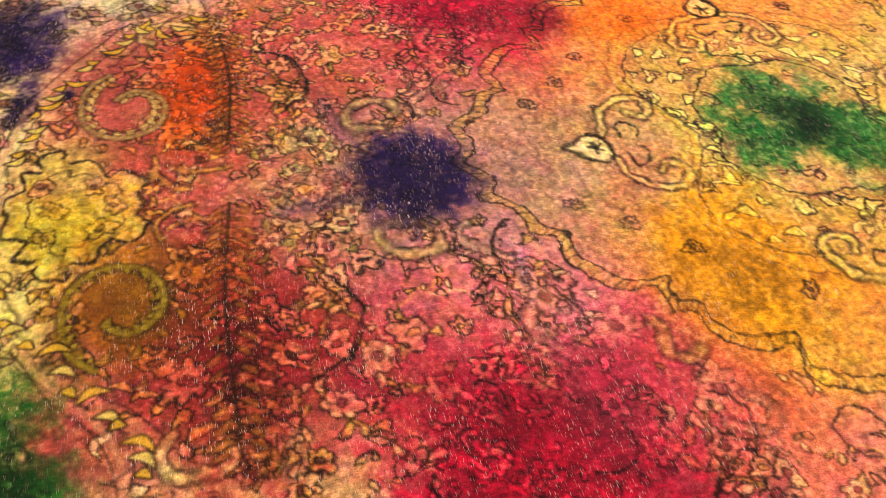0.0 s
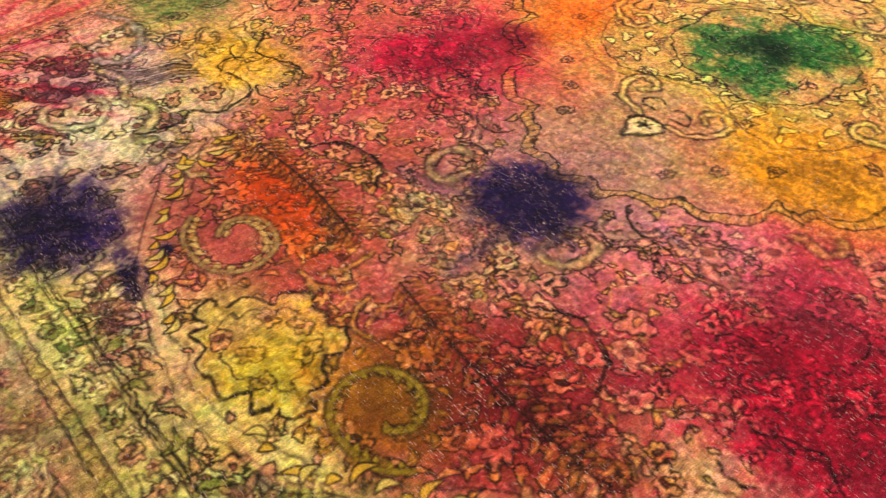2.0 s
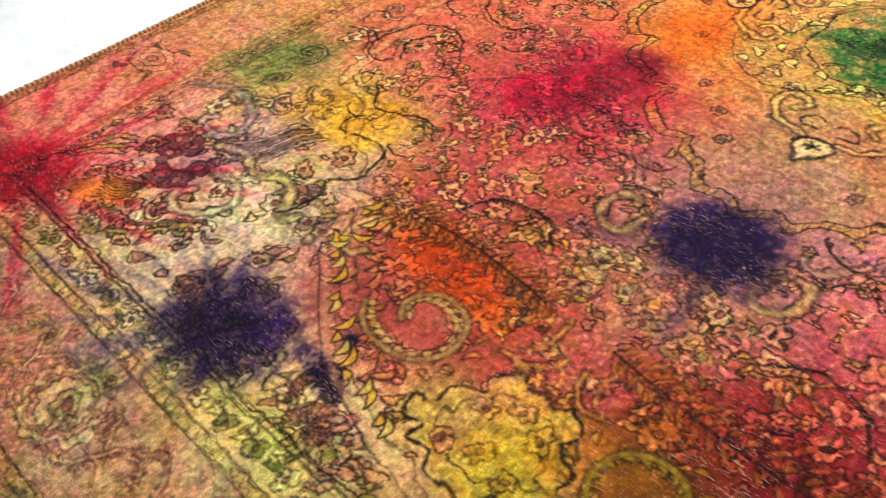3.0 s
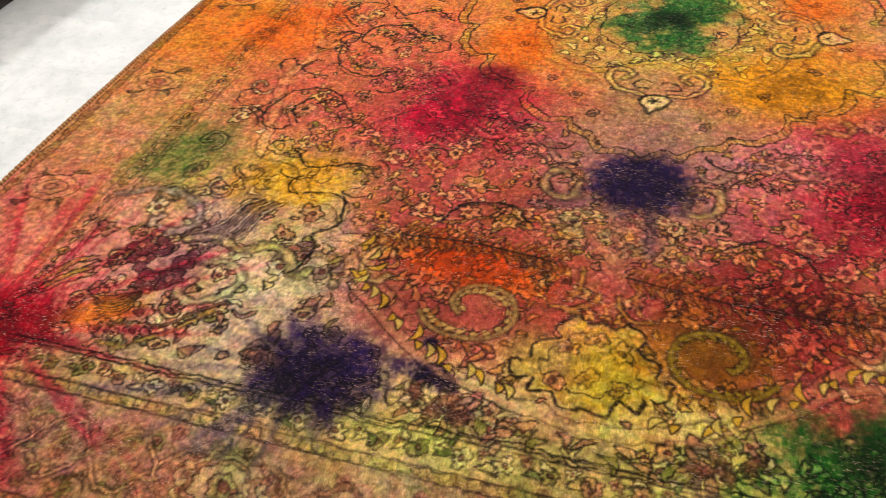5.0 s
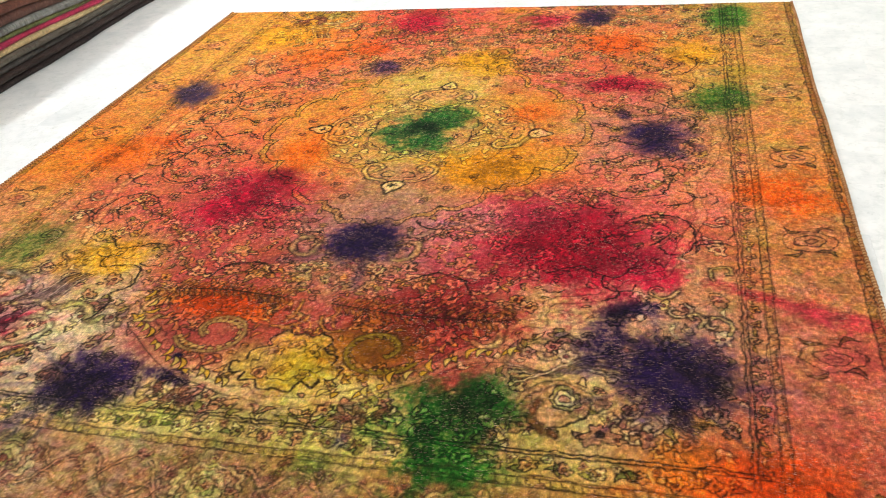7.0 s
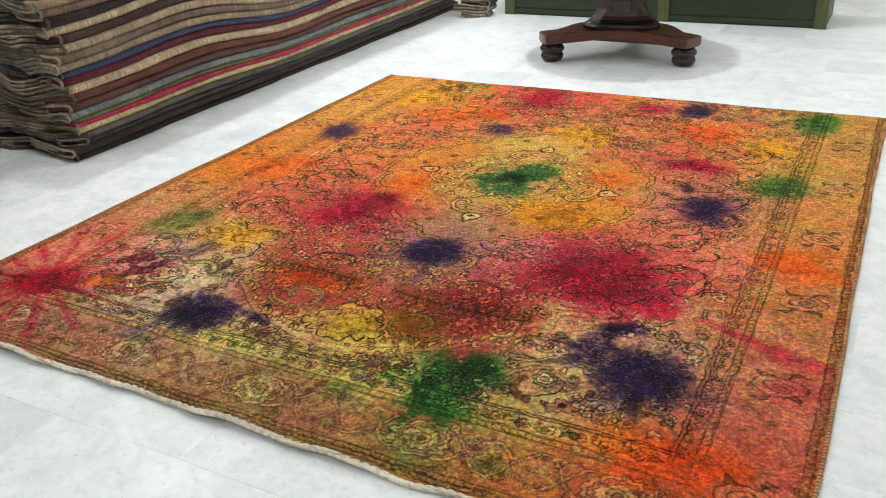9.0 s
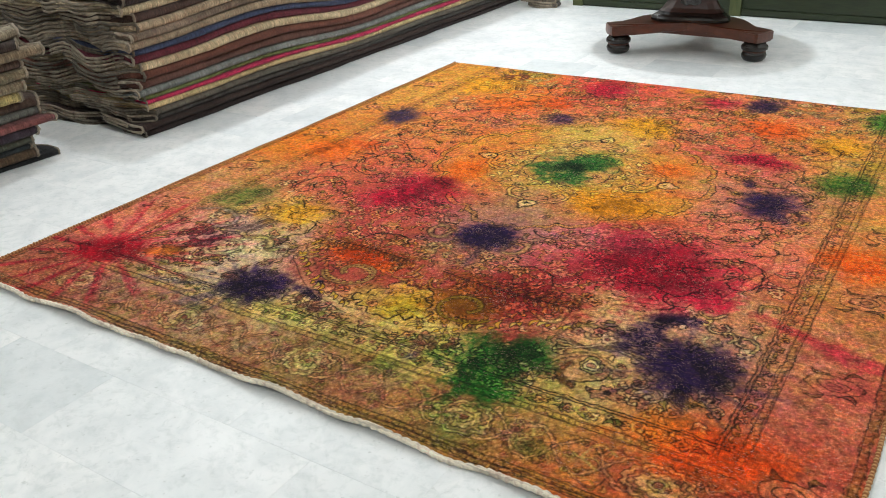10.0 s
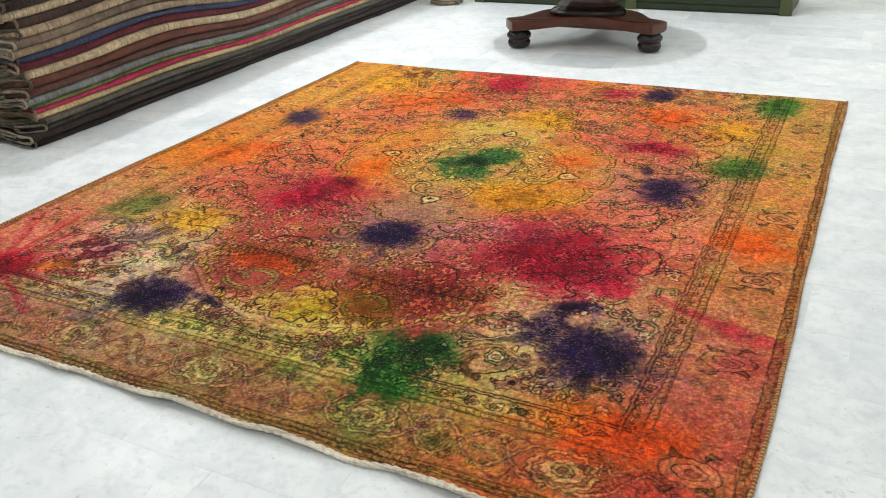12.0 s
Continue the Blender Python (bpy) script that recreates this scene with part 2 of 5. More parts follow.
wash(-1.35, 1.35, 0.30, 226, 162, 72)
wash(-1.35, 0.75, 0.30, 230, 166, 84)
wash(-1.35, 0.25, 0.25, 226, 152, 78)
wash(-1.36, -0.25, 0.28, 234, 138, 48)
wash(-1.36, -0.80, 0.25, 214, 152, 106)
wash(-1.36, -1.25, 0.25, 224, 132, 116)
wash(-1.25, -1.80, 0.22, 180, 108, 84)
wash(-0.85, -1.80, 0.22, 182, 130, 108)
wash(-0.40, -1.80, 0.22, 182, 138, 110)
wash(0.05, -1.80, 0.22, 164, 124, 84)
wash(0.60, -1.80, 0.22, 172, 128, 72)
wash(1.10, -1.82, 0.22, 206, 116, 66)
wash(1.34, -1.55, 0.20, 204, 108, 80)
wash(1.34, -1.15, 0.22, 208, 132, 100)
wash(1.34, -0.75, 0.22, 214, 142, 88)
wash(1.34, -0.05, 0.25, 222, 150, 84)
wash(1.34, 0.60, 0.30, 214, 160, 92)
wash(1.34, 1.25, 0.30, 206, 160, 92)
wash(-1.00, -1.25, 0.20, 222, 166, 152)
wash(-0.70, -1.35, 0.20, 228, 202, 174)
wash(-0.30, -1.52, 0.18, 230, 212, 146)
wash(0.25, -1.52, 0.18, 224, 206, 120)
wash(0.80, -1.45, 0.20, 218, 178, 122)
wash(0.70, -1.10, 0.16, 222, 192, 140)
wash(1.02, -1.05, 0.18, 216, 158, 126)
wash(-0.95, -0.95, 0.18, 208, 174, 108)
wash(-0.30, -1.15, 0.20, 178, 78, 66)
wash(-0.28, -0.95, 0.20, 190, 92, 78)
wash(0.35, -1.10, 0.22, 164, 52, 54)
wash(0.02, -0.95, 0.14, 198, 142, 112)
wash(0.00, -0.72, 0.16, 194, 132, 124)
wash(0.32, -0.72, 0.14, 214, 128, 132)
wash(0.65, -0.72, 0.22, 204, 56, 80)
wash(-0.50, -0.60, 0.22, 206, 92, 88)
wash(-0.85, -0.60, 0.20, 214, 112, 92)
wash(-0.75, -0.20, 0.24, 224, 120, 92)
wash(-0.95, 0.20, 0.24, 234, 146, 84)
wash(-0.70, 0.60, 0.28, 226, 126, 92)
wash(0.02, -0.45, 0.14, 196, 144, 106)
wash(0.36, -0.25, 0.18, 220, 152, 50)
wash(-0.36, -0.12, 0.18, 234, 146, 62)
wash(-0.45, 0.22, 0.18, 230, 152, 66)
wash(0.00, 0.42, 0.20, 214, 184, 100)
wash(0.42, 0.18, 0.18, 230, 154, 76)
wash(0.00, 0.00, 0.20, 218, 186, 98)
wash(0.88, -0.35, 0.22, 232, 132, 110)
wash(0.82, 0.12, 0.22, 222, 146, 116)
wash(0.60, 0.50, 0.24, 216, 104, 92)
wash(0.70, 0.92, 0.26, 230, 128, 72)
wash(1.00, 0.72, 0.22, 226, 168, 70)
wash(0.30, 1.10, 0.26, 226, 124, 94)
wash(-0.32, 1.20, 0.28, 222, 92, 84)
wash(-0.72, 0.95, 0.26, 236, 134, 58)
wash(-1.02, 1.15, 0.24, 230, 166, 60)
wash(0.60, 1.38, 0.22, 218, 142, 92)
wash(0.00, 0.80, 0.24, 224, 146, 92)
paint = wash_sum / wash_weight / 255.0
paint = np.clip(paint, 0, 1)
GROUND = paint.copy()

DARK = (0.13, 0.075, 0.045)
CREAM = (0.90, 0.80, 0.52)
PALE = (0.90, 0.84, 0.68)
ROSE = (0.83, 0.50, 0.44)
SALMON = (0.88, 0.62, 0.45)
WINE = (0.55, 0.20, 0.20)
OLIVE = (0.58, 0.56, 0.22)
GOLD = (0.87, 0.68, 0.25)
worn = smooth(-0.55, 0.25, fbm(0.05, 4, 0.6) + 0.5 * fbm(0.3, 2))


def draw(points, fill=None, alpha=0.8, line=DARK, width=0.0042, strength=0.8, closed=True, mirror=""):
    """One knotted shape: filled and outlined. mirror: x, y or both repeat it about the rug's centre lines."""
    pts = np.array(points, np.float32)
    if fill is None and len(pts) > 16:
        run = np.concatenate([pts, pts[:1]]) if closed else pts
        for k in range(0, len(run) - 1, 10):
            draw(run[k : k + 11], None, alpha, line, width, strength, False, mirror)
        return
    for sx in (1, -1) if "x" in mirror else (1,):
        for sy in (1, -1) if "y" in mirror else (1,):
            p = pts * (sx, sy)
            if "x" in mirror:
                p = p + (0.012, 0.0)
            pad = width + 0.004
            i0, i1 = int((p[:, 0].min() - pad - RX0) / KNOT), int((p[:, 0].max() + pad - RX0) / KNOT) + 2
            j0, j1 = int((p[:, 1].min() - pad - RY0) / KNOT), int((p[:, 1].max() + pad - RY0) / KNOT) + 2
            i0, j0, i1, j1 = max(i0, 0), max(j0, 0), min(i1, RNX), min(j1, RNY)
            if i1 <= i0 or j1 <= j0:
                continue
            x, y = GX[j0:j1, i0:i1], GY[j0:j1, i0:i1]
            near, inside = np.full(x.shape, 9.0, np.float32), np.zeros(x.shape, bool)
            n = len(p)
            for k in range(n if closed else n - 1):
                (ax, ay), (bx, by) = p[k], p[(k + 1) % n]
                dx, dy = bx - ax, by - ay
                t = np.clip(((x - ax) * dx + (y - ay) * dy) / (dx * dx + dy * dy + 1e-12), 0, 1)
                near = np.minimum(near, (x - ax - t * dx) ** 2 + (y - ay - t * dy) ** 2)
                if fill is not None and ay != by:
                    inside ^= ((ay > y) != (by > y)) & (x < ax + (y - ay) / (by - ay) * dx)
            near = np.sqrt(near)
            view = paint[j0:j1, i0:i1]
            if fill is not None:
                a = (inside * alpha)[..., None]
                view[...] = view * (1 - a) + np.array(fill, np.float32) * a
            if line is not None:
                a = (np.clip(1.5 - near / (width * 0.50), 0, 1) * strength * (0.68 + 0.32 * worn[j0:j1, i0:i1]))[..., None]
                view[...] = view * (1 - a) + np.array(line, np.float32) * a


def curve(points, steps=7, closed=False):
    """A smooth line through the points."""
    p = np.array(points, float)
    n, out = len(p), []
    for k in range(n if closed else n - 1):
        a, b, c, d = (p[(k + o) % n] if closed else p[min(max(k + o, 0), n - 1)] for o in (-1, 0, 1, 2))
        for s in range(steps):
            t = s / steps
            out.append(0.5 * (2 * b + (c - a) * t + (2 * a - 5 * b + 4 * c - d) * t * t + (3 * b - a - 3 * c + d) * t**3))
    if not closed:
        out.append(p[-1])
    return np.array(out)


def stem(points, colour=GOLD, width=0.007, mirror="", edge=0.0022, alpha=0.85):
    """A vine: a coloured line with a dark outline on both sides."""
    c = curve(points)
    if edge > 0.002:
        draw(c, line=DARK, width=width + 2 * edge, strength=0.7, closed=False, mirror=mirror)
    draw(c, line=colour, width=width * 0.9, strength=alpha, closed=False, mirror=mirror)


def blossom(x, y, r, petals=6, colour=SALMON, heart=WINE, turn=0.0, mirror="", alpha=0.75, ink=0.8):
    a = np.linspace(0, 2 * math.pi, petals * 6, endpoint=False)
    rr = r * (0.66 + 0.34 * np.abs(np.cos(petals * a / 2))) * (1 + 0.16 * np.sin(2 * a + 40 * x) + 0.12 * np.sin(3 * a + 70 * y))
    draw(np.stack([x + rr * np.cos(a + turn), y + rr * np.sin(a + turn)], 1), colour, alpha, mirror=mirror, width=0.0038, strength=ink)
    b = np.linspace(0, 2 * math.pi, 8, endpoint=False)
    draw(np.stack([x + 0.32 * r * np.cos(b), y + 0.32 * r * np.sin(b)], 1), heart, alpha, mirror=mirror, width=0.003, strength=ink)


def leaf(x, y, length, width, turn, colour=CREAM, mirror="", bend=0.25, alpha=0.8, ink=0.8):
    t = np.linspace(0, 1, 8)
    half = width * np.sin(math.pi * t) ** 0.8 / 2
    mid = bend * length * np.sin(math.pi * t) * 0.5
    u = np.r_[t, t[::-1]] * length
    v = np.r_[mid + half, (mid - half)[::-1]]
    c, s = math.cos(turn), math.sin(turn)
    draw(np.stack([x + u * c - v * s, y + u * s + v * c], 1), colour, alpha, mirror=mirror, width=0.0036, strength=ink)


def scroll(x, y, r, start, turns, colour=CREAM, width=0.016, mirror="", hand=1, ink=1.0):
    t = np.linspace(0, 1, 46)
    a = start + hand * t * turns * 2 * math.pi
    rr = r * (1 - 0.86 * t)
    c = np.stack([x + rr * np.cos(a), y + rr * np.sin(a)], 1)
    draw(c, line=DARK, width=width + 0.007, closed=False, mirror=mirror, strength=0.8 * ink)
    draw(c, line=colour, width=width * 0.8, closed=False, mirror=mirror, strength=0.85 * ink)


def palmette(x, y, r, turn, outer=CREAM, inner=ROSE, heart=WINE, lobes=7, mirror=""):
    a = np.linspace(0, 2 * math.pi, 60, endpoint=False)
    for f, c in ((1.0, outer), (0.66, inner), (0.34, heart)):
        rr = r * f * (0.80 + 0.14 * np.abs(np.cos(lobes * a / 2)) + 0.12 * np.cos(a))
        px, py = rr * np.cos(a), 0.86 * rr * np.sin(a)
        draw(np.stack([x + px * math.cos(turn) - py * math.sin(turn), y + px * math.sin(turn) + py * math.cos(turn)], 1), c, 0.8, mirror=mirror)


rr_ = random.Random(21)
FIELD = curve([(0.0, -1.50), (0.15, -1.47), (0.28, -1.42), (0.40, -1.30), (0.50, -1.21), (0.56, -1.13), (0.62, -1.12), (0.63, -1.03), (0.76, -0.99), (0.80, -0.90),
               (0.92, -0.86), (0.97, -0.70), (1.02, -0.52), (0.99, -0.36), (1.05, -0.2), (1.08, 0.0)], 6)
MEDAL = [(0.0, -0.70), (0.05, -0.66), (0.10, -0.67), (0.13, -0.62), (0.18, -0.60), (0.20, -0.565), (0.25, -0.57), (0.31, -0.53), (0.33, -0.485), (0.33, -0.435), (0.385, -0.44),
         (0.39, -0.41), (0.44, -0.395), (0.475, -0.345), (0.475, -0.285), (0.53, -0.29), (0.575, -0.23), (0.585, -0.16), (0.565, -0.11), (0.605, -0.10), (0.625, -0.04), (0.63, 0.0)]


def ring(quarter):
    """A closed outline from one quarter, given from the lower end to the right end."""
    q = np.array(quarter)
    up = q[::-1] * (1, -1)
    right = np.concatenate([q, up[1:]])
    return np.concatenate([right, (right[::-1] * (-1, 1))[1:-1]])


field_ring, medal_ring = ring(FIELD), ring(curve(MEDAL, 3))


def within(poly, x, y):
    hit = False
    for k in range(len(poly)):
        (ax, ay), (bx, by) = poly[k], poly[(k + 1) % len(poly)]
        if (ay > y) != (by > y) and x < ax + (y - ay) / (by - ay) * (bx - ax):
            hit = not hit
    return hit


# corner pieces: pale ground outside the field's outline
draw(field_ring + np.array((0.012, 0.0)), line=CREAM, width=0.022, strength=0.32)
for off_ in (0.017, -0.017):
    grown = field_ring * (1 + off_ / np.maximum(0.3, np.hypot(*field_ring.T))[:, None])
    draw(grown + np.array((0.012, 0.0)), line=DARK, width=0.0040, strength=0.45)

# small sprays all over the field
for k in range(380):
    x, y = rr_.uniform(0.03, 1.08), -rr_.uniform(0.03, 1.45)
    if not within(field_ring, x, y) or within(medal_ring * 1.07, x, y):
        continue
    kind = rr_.random()
    pick = rr_.choice((SALMON, SALMON, GOLD, ROSE, CREAM))
    if kind < 0.38:
        blossom(x, y, rr_.uniform(0.014, 0.026), rr_.choice((5, 6, 6, 7)), pick, rr_.choice((WINE, DARK, GOLD)), rr_.uniform(0, 1), "xy")
    elif kind < 0.75:
        leaf(x, y, rr_.uniform(0.022, 0.048), rr_.uniform(0.010, 0.018), rr_.uniform(0, 6.28), pick, "xy", rr_.uniform(-0.6, 0.6))
    else:
        a = rr_.uniform(0, 6.28)
        p = [(x, y)]
        for _ in range(5):
            a += rr_.uniform(-0.9, 0.9)
            p.append((p[-1][0] + 0.024 * math.cos(a), p[-1][1] + 0.024 * math.sin(a)))
        stem(p, pick, 0.004, "xy", 0.002, 0.7)
        for q in p[1::2]:
            leaf(*q, 0.02, 0.010, a + rr_.choice((1.2, -1.2)), pick, "xy")

# pale flower heads standing out of the field
for k in range(44):
    x, y = rr_.uniform(0.05, 1.0), -rr_.uniform(0.55, 1.25)
    if within(field_ring * 0.97, x, y) and not within(medal_ring * 1.1, x, y):
        blossom(x, y, rr_.uniform(0.020, 0.034), rr_.choice((5, 6, 8)), rr_.choice(((0.90, 0.70, 0.38), (0.88, 0.60, 0.44), (0.86, 0.76, 0.46))), rr_.choice((WINE, GOLD)), rr_.uniform(0, 1), "xy", 0.62, 0.7)
        for a in (0.6, 2.5, 4.4):
            leaf(x + 0.024 * math.cos(a + k), y + 0.024 * math.sin(a + k), 0.030, 0.013, a + k, rr_.choice((CREAM, GOLD, OLIVE)), "xy", 0.4, 0.8, 0.6)

# longer flowering vines of the field
for pts_ in ([(0.05, -0.92), (0.14, -0.98), (0.27, -0.97), (0.38, -1.02), (0.48, -0.98), (0.56, -0.90)],
             [(0.10, -0.80), (0.20, -0.77), (0.27, -0.70), (0.38, -0.70), (0.45, -0.62)],
             [(0.52, -0.85), (0.62, -0.80), (0.70, -0.70), (0.82, -0.66), (0.90, -0.56)],
             [(0.56, -0.48), (0.66, -0.50), (0.74, -0.42), (0.86, -0.40), (0.93, -0.30)],
             [(0.68, -0.20), (0.76, -0.26), (0.86, -0.20), (0.96, -0.12), (1.00, -0.02)],
             [(0.12, -1.16), (0.20, -1.10), (0.30, -1.09), (0.42, -1.12), (0.50, -1.08)]):
    stem(pts_, GOLD, 0.006, "xy", 0.0028, 0.75)
    c_ = curve(pts_, 4)
    for k, q in enumerate(c_):
        leaf(q[0], q[1], 0.034, 0.014, rr_.uniform(0, 6.28), rr_.choice((CREAM, SALMON, GOLD)), "xy", 0.4)
        if k % 4 == 2:
            blossom(q[0] + 0.02, q[1] + 0.02, 0.027, 6, rr_.choice((SALMON, ROSE, CREAM)), WINE, 0.3, "xy")

# feathered leaf with dark ribs, over the scrolls
for k in range(26):
    t = k / 25
    x, y = 0.08 + 0.44 * t, -1.135 + 0.04 * math.sin(3 * t)
    leaf(x, y, rr_.uniform(0.028, 0.05), 0.014, rr_.uniform(0.5, 1.4), (0.52, 0.30, 0.12) if k % 2 else GOLD, "xy", 0.3, 0.7, 0.45)
    leaf(x, y, rr_.uniform(0.028, 0.05), 0.014, rr_.uniform(-1.4, -0.5), (0.30, 0.17, 0.08) if k % 3 == 0 else GOLD, "xy", -0.3, 0.7, 0.45)
stem([(0.08, -1.135), (0.30, -1.10), (0.52, -1.10)], (0.40, 0.22, 0.10), 0.004, "xy", 0.002)

# great scrolls and the palmette between them


def hook(points, band, width, mirror="", edge=0.0036, ink=0.95):
    """A broad curling band between two dark lines."""
    c = curve(points)
    draw(c, line=DARK, width=width + 2 * edge, strength=0.9 * ink, closed=False, mirror=mirror)
    draw(c, line=band, width=width, strength=0.92 * ink, closed=False, mirror=mirror)


CURL = [(-0.125, -0.030), (-0.095, -0.062), (-0.045, -0.078), (0.025, -0.070), (0.066, -0.015), (0.048, 0.048), (-0.008, 0.070), (-0.052, 0.052), (-0.068, 0.012), (-0.046, -0.018)]


def great_scroll(x, y, s, ground, band, tooth, ink=1.0):
    """The curling acanthus of the lower field, with a toothed outer leaf."""
    a = np.linspace(0, 2 * math.pi, 20, endpoint=False)
    draw(np.stack([x + 0.05 * np.cos(a), y + 0.05 * np.sin(a)], 1), ground, 0.55 * ink, line=None)
    line = curve([(x + s * u, y + v) for u, v in CURL])
    for k in range(0, len(line) - 1, 3):
        t = math.atan2(*(line[k + 1] - line[k])[::-1])
        leaf(line[k][0], line[k][1], 0.026 + 0.008 * math.sin(k * 2.3), 0.015, t + 0.75 * s, band, "", 0.5, 0.9, 0.65 * ink)
    hook(line[::3], band, 0.0100, edge=0.0022, ink=0.3 + 0.6 * ink)
    inner = [(x + s * u * 0.80, y + 0.002 + v * 0.78) for u, v in CURL[3:]]
    draw(curve(inner), line=DARK, width=0.0034, closed=False, strength=0.5 * ink)
    for k in range(12):
        t = 0.3 - k * 0.42
        q = (x + s * 0.092 * math.cos(t), y + 0.092 * math.sin(t))
        leaf(q[0], q[1], 0.026 + 0.010 * math.sin(k * 1.7), 0.013, math.atan2(math.sin(t), s * math.cos(t)) + 0.9 * s, tooth, "", 0.5, 0.75 * ink, 0.7 * ink)


for sy_ in (1, -1):
    great_scroll(-0.222, -1.268 * sy_, 1, ROSE, (0.90, 0.80, 0.52), SALMON)
    great_scroll(0.215, -1.288 * sy_, -1, (0.66, 0.34, 0.16), (0.74, 0.64, 0.22), GOLD)
hook([(0.465, -1.150), (0.500, -1.142), (0.522, -1.170), (0.515, -1.215), (0.480, -1.236), (0.455, -1.215)], CREAM, 0.014, "xy")
hook([(0.555, -1.275), (0.570, -1.220), (0.615, -1.190), (0.665, -1.205), (0.680, -1.240), (0.650, -1.260), (0.625, -1.240)], CREAM, 0.014, "xy")
for k in range(13):
    t = k / 12
    q = curve([(0.14, -1.43), (0.28, -1.38), (0.40, -1.265), (0.50, -1.17)], 12)[int(t * 35)]
    leaf(q[0], q[1], 0.045, 0.017, 1.7 + 0.5 * math.sin(9 * t), GOLD, "xy", 0.5)
blossom(0.37, -1.20, 0.036, 8, SALMON, WINE, 0, "xy")
blossom(0.44, -1.13, 0.030, 8, GOLD, WINE, 0, "xy")
leaf(0.33, -1.34, 0.06, 0.05, 0.3, ROSE, "xy")
lobed = curve([(0.0, -1.235), (0.035, -1.255), (0.05, -1.235), (0.085, -1.27), (0.075, -1.30), (0.125, -1.325), (0.12, -1.365), (0.155, -1.37), (0.13, -1.41), (0.10, -1.40),
               (0.10, -1.44), (0.06, -1.43), (0.045, -1.46), (0.0, -1.45)], 5)
draw(np.concatenate([lobed, (lobed[::-1] * (-1, 1))[1:-1]]) + np.array((0.012, 0)), (0.80, 0.74, 0.38), 0.85, mirror="", width=0.0066, strength=0.95)
draw((np.concatenate([lobed, (lobed[::-1] * (-1, 1))[1:-1]]) - np.array((0, -1.35))) * 0.82 + np.array((0.012, -1.35)), None, line=(0.86, 0.72, 0.16), width=0.009)
draw((np.concatenate([lobed, (lobed[::-1] * (-1, 1))[1:-1]]) - np.array((0, -1.35))) * 0.66 + np.array((0.012, -1.35)), None, line=DARK, width=0.0040, strength=0.6)
for dx_, dy_ in ((-0.05, -1.32), (0.05, -1.31), (0.0, -1.38), (-0.06, -1.40), (0.06, -1.40), (0.0, -1.29)):
    blossom(dx_ + 0.012, dy_, 0.022, 5, SALMON, WINE, dx_ * 40, "", 0.7, 0.7)
for pts_ in ([(0.02, -1.17), (0.03, -1.20), (0.06, -1.225), (0.10, -1.22)], [(0.06, -1.10), (0.055, -1.15), (0.075, -1.20)]):
    stem(pts_, GOLD, 0.010, "xy", 0.003)

# sprays under the scrolls, along the inner line
for k in range(210):
    x, y = rr_.uniform(0.0, 1.10), -rr_.uniform(0.55, 1.545)
    if within(field_ring * 1.04, x, y):
        continue
    r_ = rr_.random()
    if r_ < 0.5:
        leaf(x, y, rr_.uniform(0.022, 0.055), rr_.uniform(0.012, 0.022), rr_.uniform(0, 6.28), rr_.choice((PALE, PALE, CREAM, ROSE, SALMON)), "xy", rr_.uniform(-0.9, 0.9), 0.8, rr_.uniform(0.4, 0.9))
    elif r_ < 0.8:
        blossom(x, y, rr_.uniform(0.015, 0.030), 6, rr_.choice((ROSE, PALE, SALMON, CREAM)), WINE, 0.2, "xy")
    else:
        scroll(x, y, rr_.uniform(0.025, 0.05), rr_.uniform(0, 6), 0.9, rr_.choice((CREAM, PALE)), 0.009, "xy", rr_.choice((-1, 1)))

for k in range(190):
    x, y = (rr_.uniform(0.0, 0.62), -rr_.uniform(1.435, 1.55)) if k < 105 else (rr_.uniform(0.5, 1.1), -rr_.uniform(1.15, 1.55))
    if within(field_ring * 1.02, x, y):
        continue
    pick = rr_.choice((PALE, CREAM, ROSE, SALMON, OLIVE, (0.62, 0.48, 0.50), (0.78, 0.50, 0.40)))
    if k % 3:
        leaf(x, y, rr_.uniform(0.028, 0.052), rr_.uniform(0.013, 0.022), rr_.uniform(0, 6.28), pick, "xy", rr_.uniform(-0.8, 0.8), 0.8, 0.85)
    else:
        blossom(x, y, rr_.uniform(0.013, 0.024), 5, pick, WINE, rr_.uniform(0, 1), "xy", 0.8, 0.85)

# big leaves, scrolls and palmettes of the corner pieces
for k in range(5):
    o_ = 0.017 * k
    stem([(0.56 + 0.01 * k, -1.285 - o_), (0.68, -1.322 + 0.3 * o_), (0.763, -1.285 + 0.6 * o_), (0.85, -1.315 + 1.4 * o_), (0.90, -1.33 + 2.0 * o_)], PALE if k % 2 == 0 else CREAM, 0.007, "y", 0.003)
    stem([(-0.945 + 0.5 * o_, -1.205 - 0.4 * o_), (-0.885 + o_, -1.165 - 0.3 * o_), (-0.862 + o_, -1.10), (-0.830 + o_, -1.05)], PALE if k % 2 == 0 else (0.66, 0.52, 0.40), 0.007, "y", 0.003)
draw(curve([(0.60, -1.44), (0.63, -1.385), (0.681, -1.353), (0.74, -1.36), (0.775, -1.395), (0.765, -1.45), (0.70, -1.50), (0.63, -1.49)], 6, True), (0.80, 0.52, 0.40), 0.55, width=0.006, mirror="y")
hook([(0.60, -1.44), (0.63, -1.385), (0.681, -1.353), (0.745, -1.362), (0.800, -1.400)], SALMON, 0.016, "y")
palmette(0.724, -1.402, 0.046, 2.3, (0.62, 0.62, 0.34), PALE, ROSE, 7, "y")
hook([(0.660, -1.415), (0.652, -1.460), (0.678, -1.500), (0.712, -1.515)], (0.62, 0.30, 0.18), 0.016, "y")
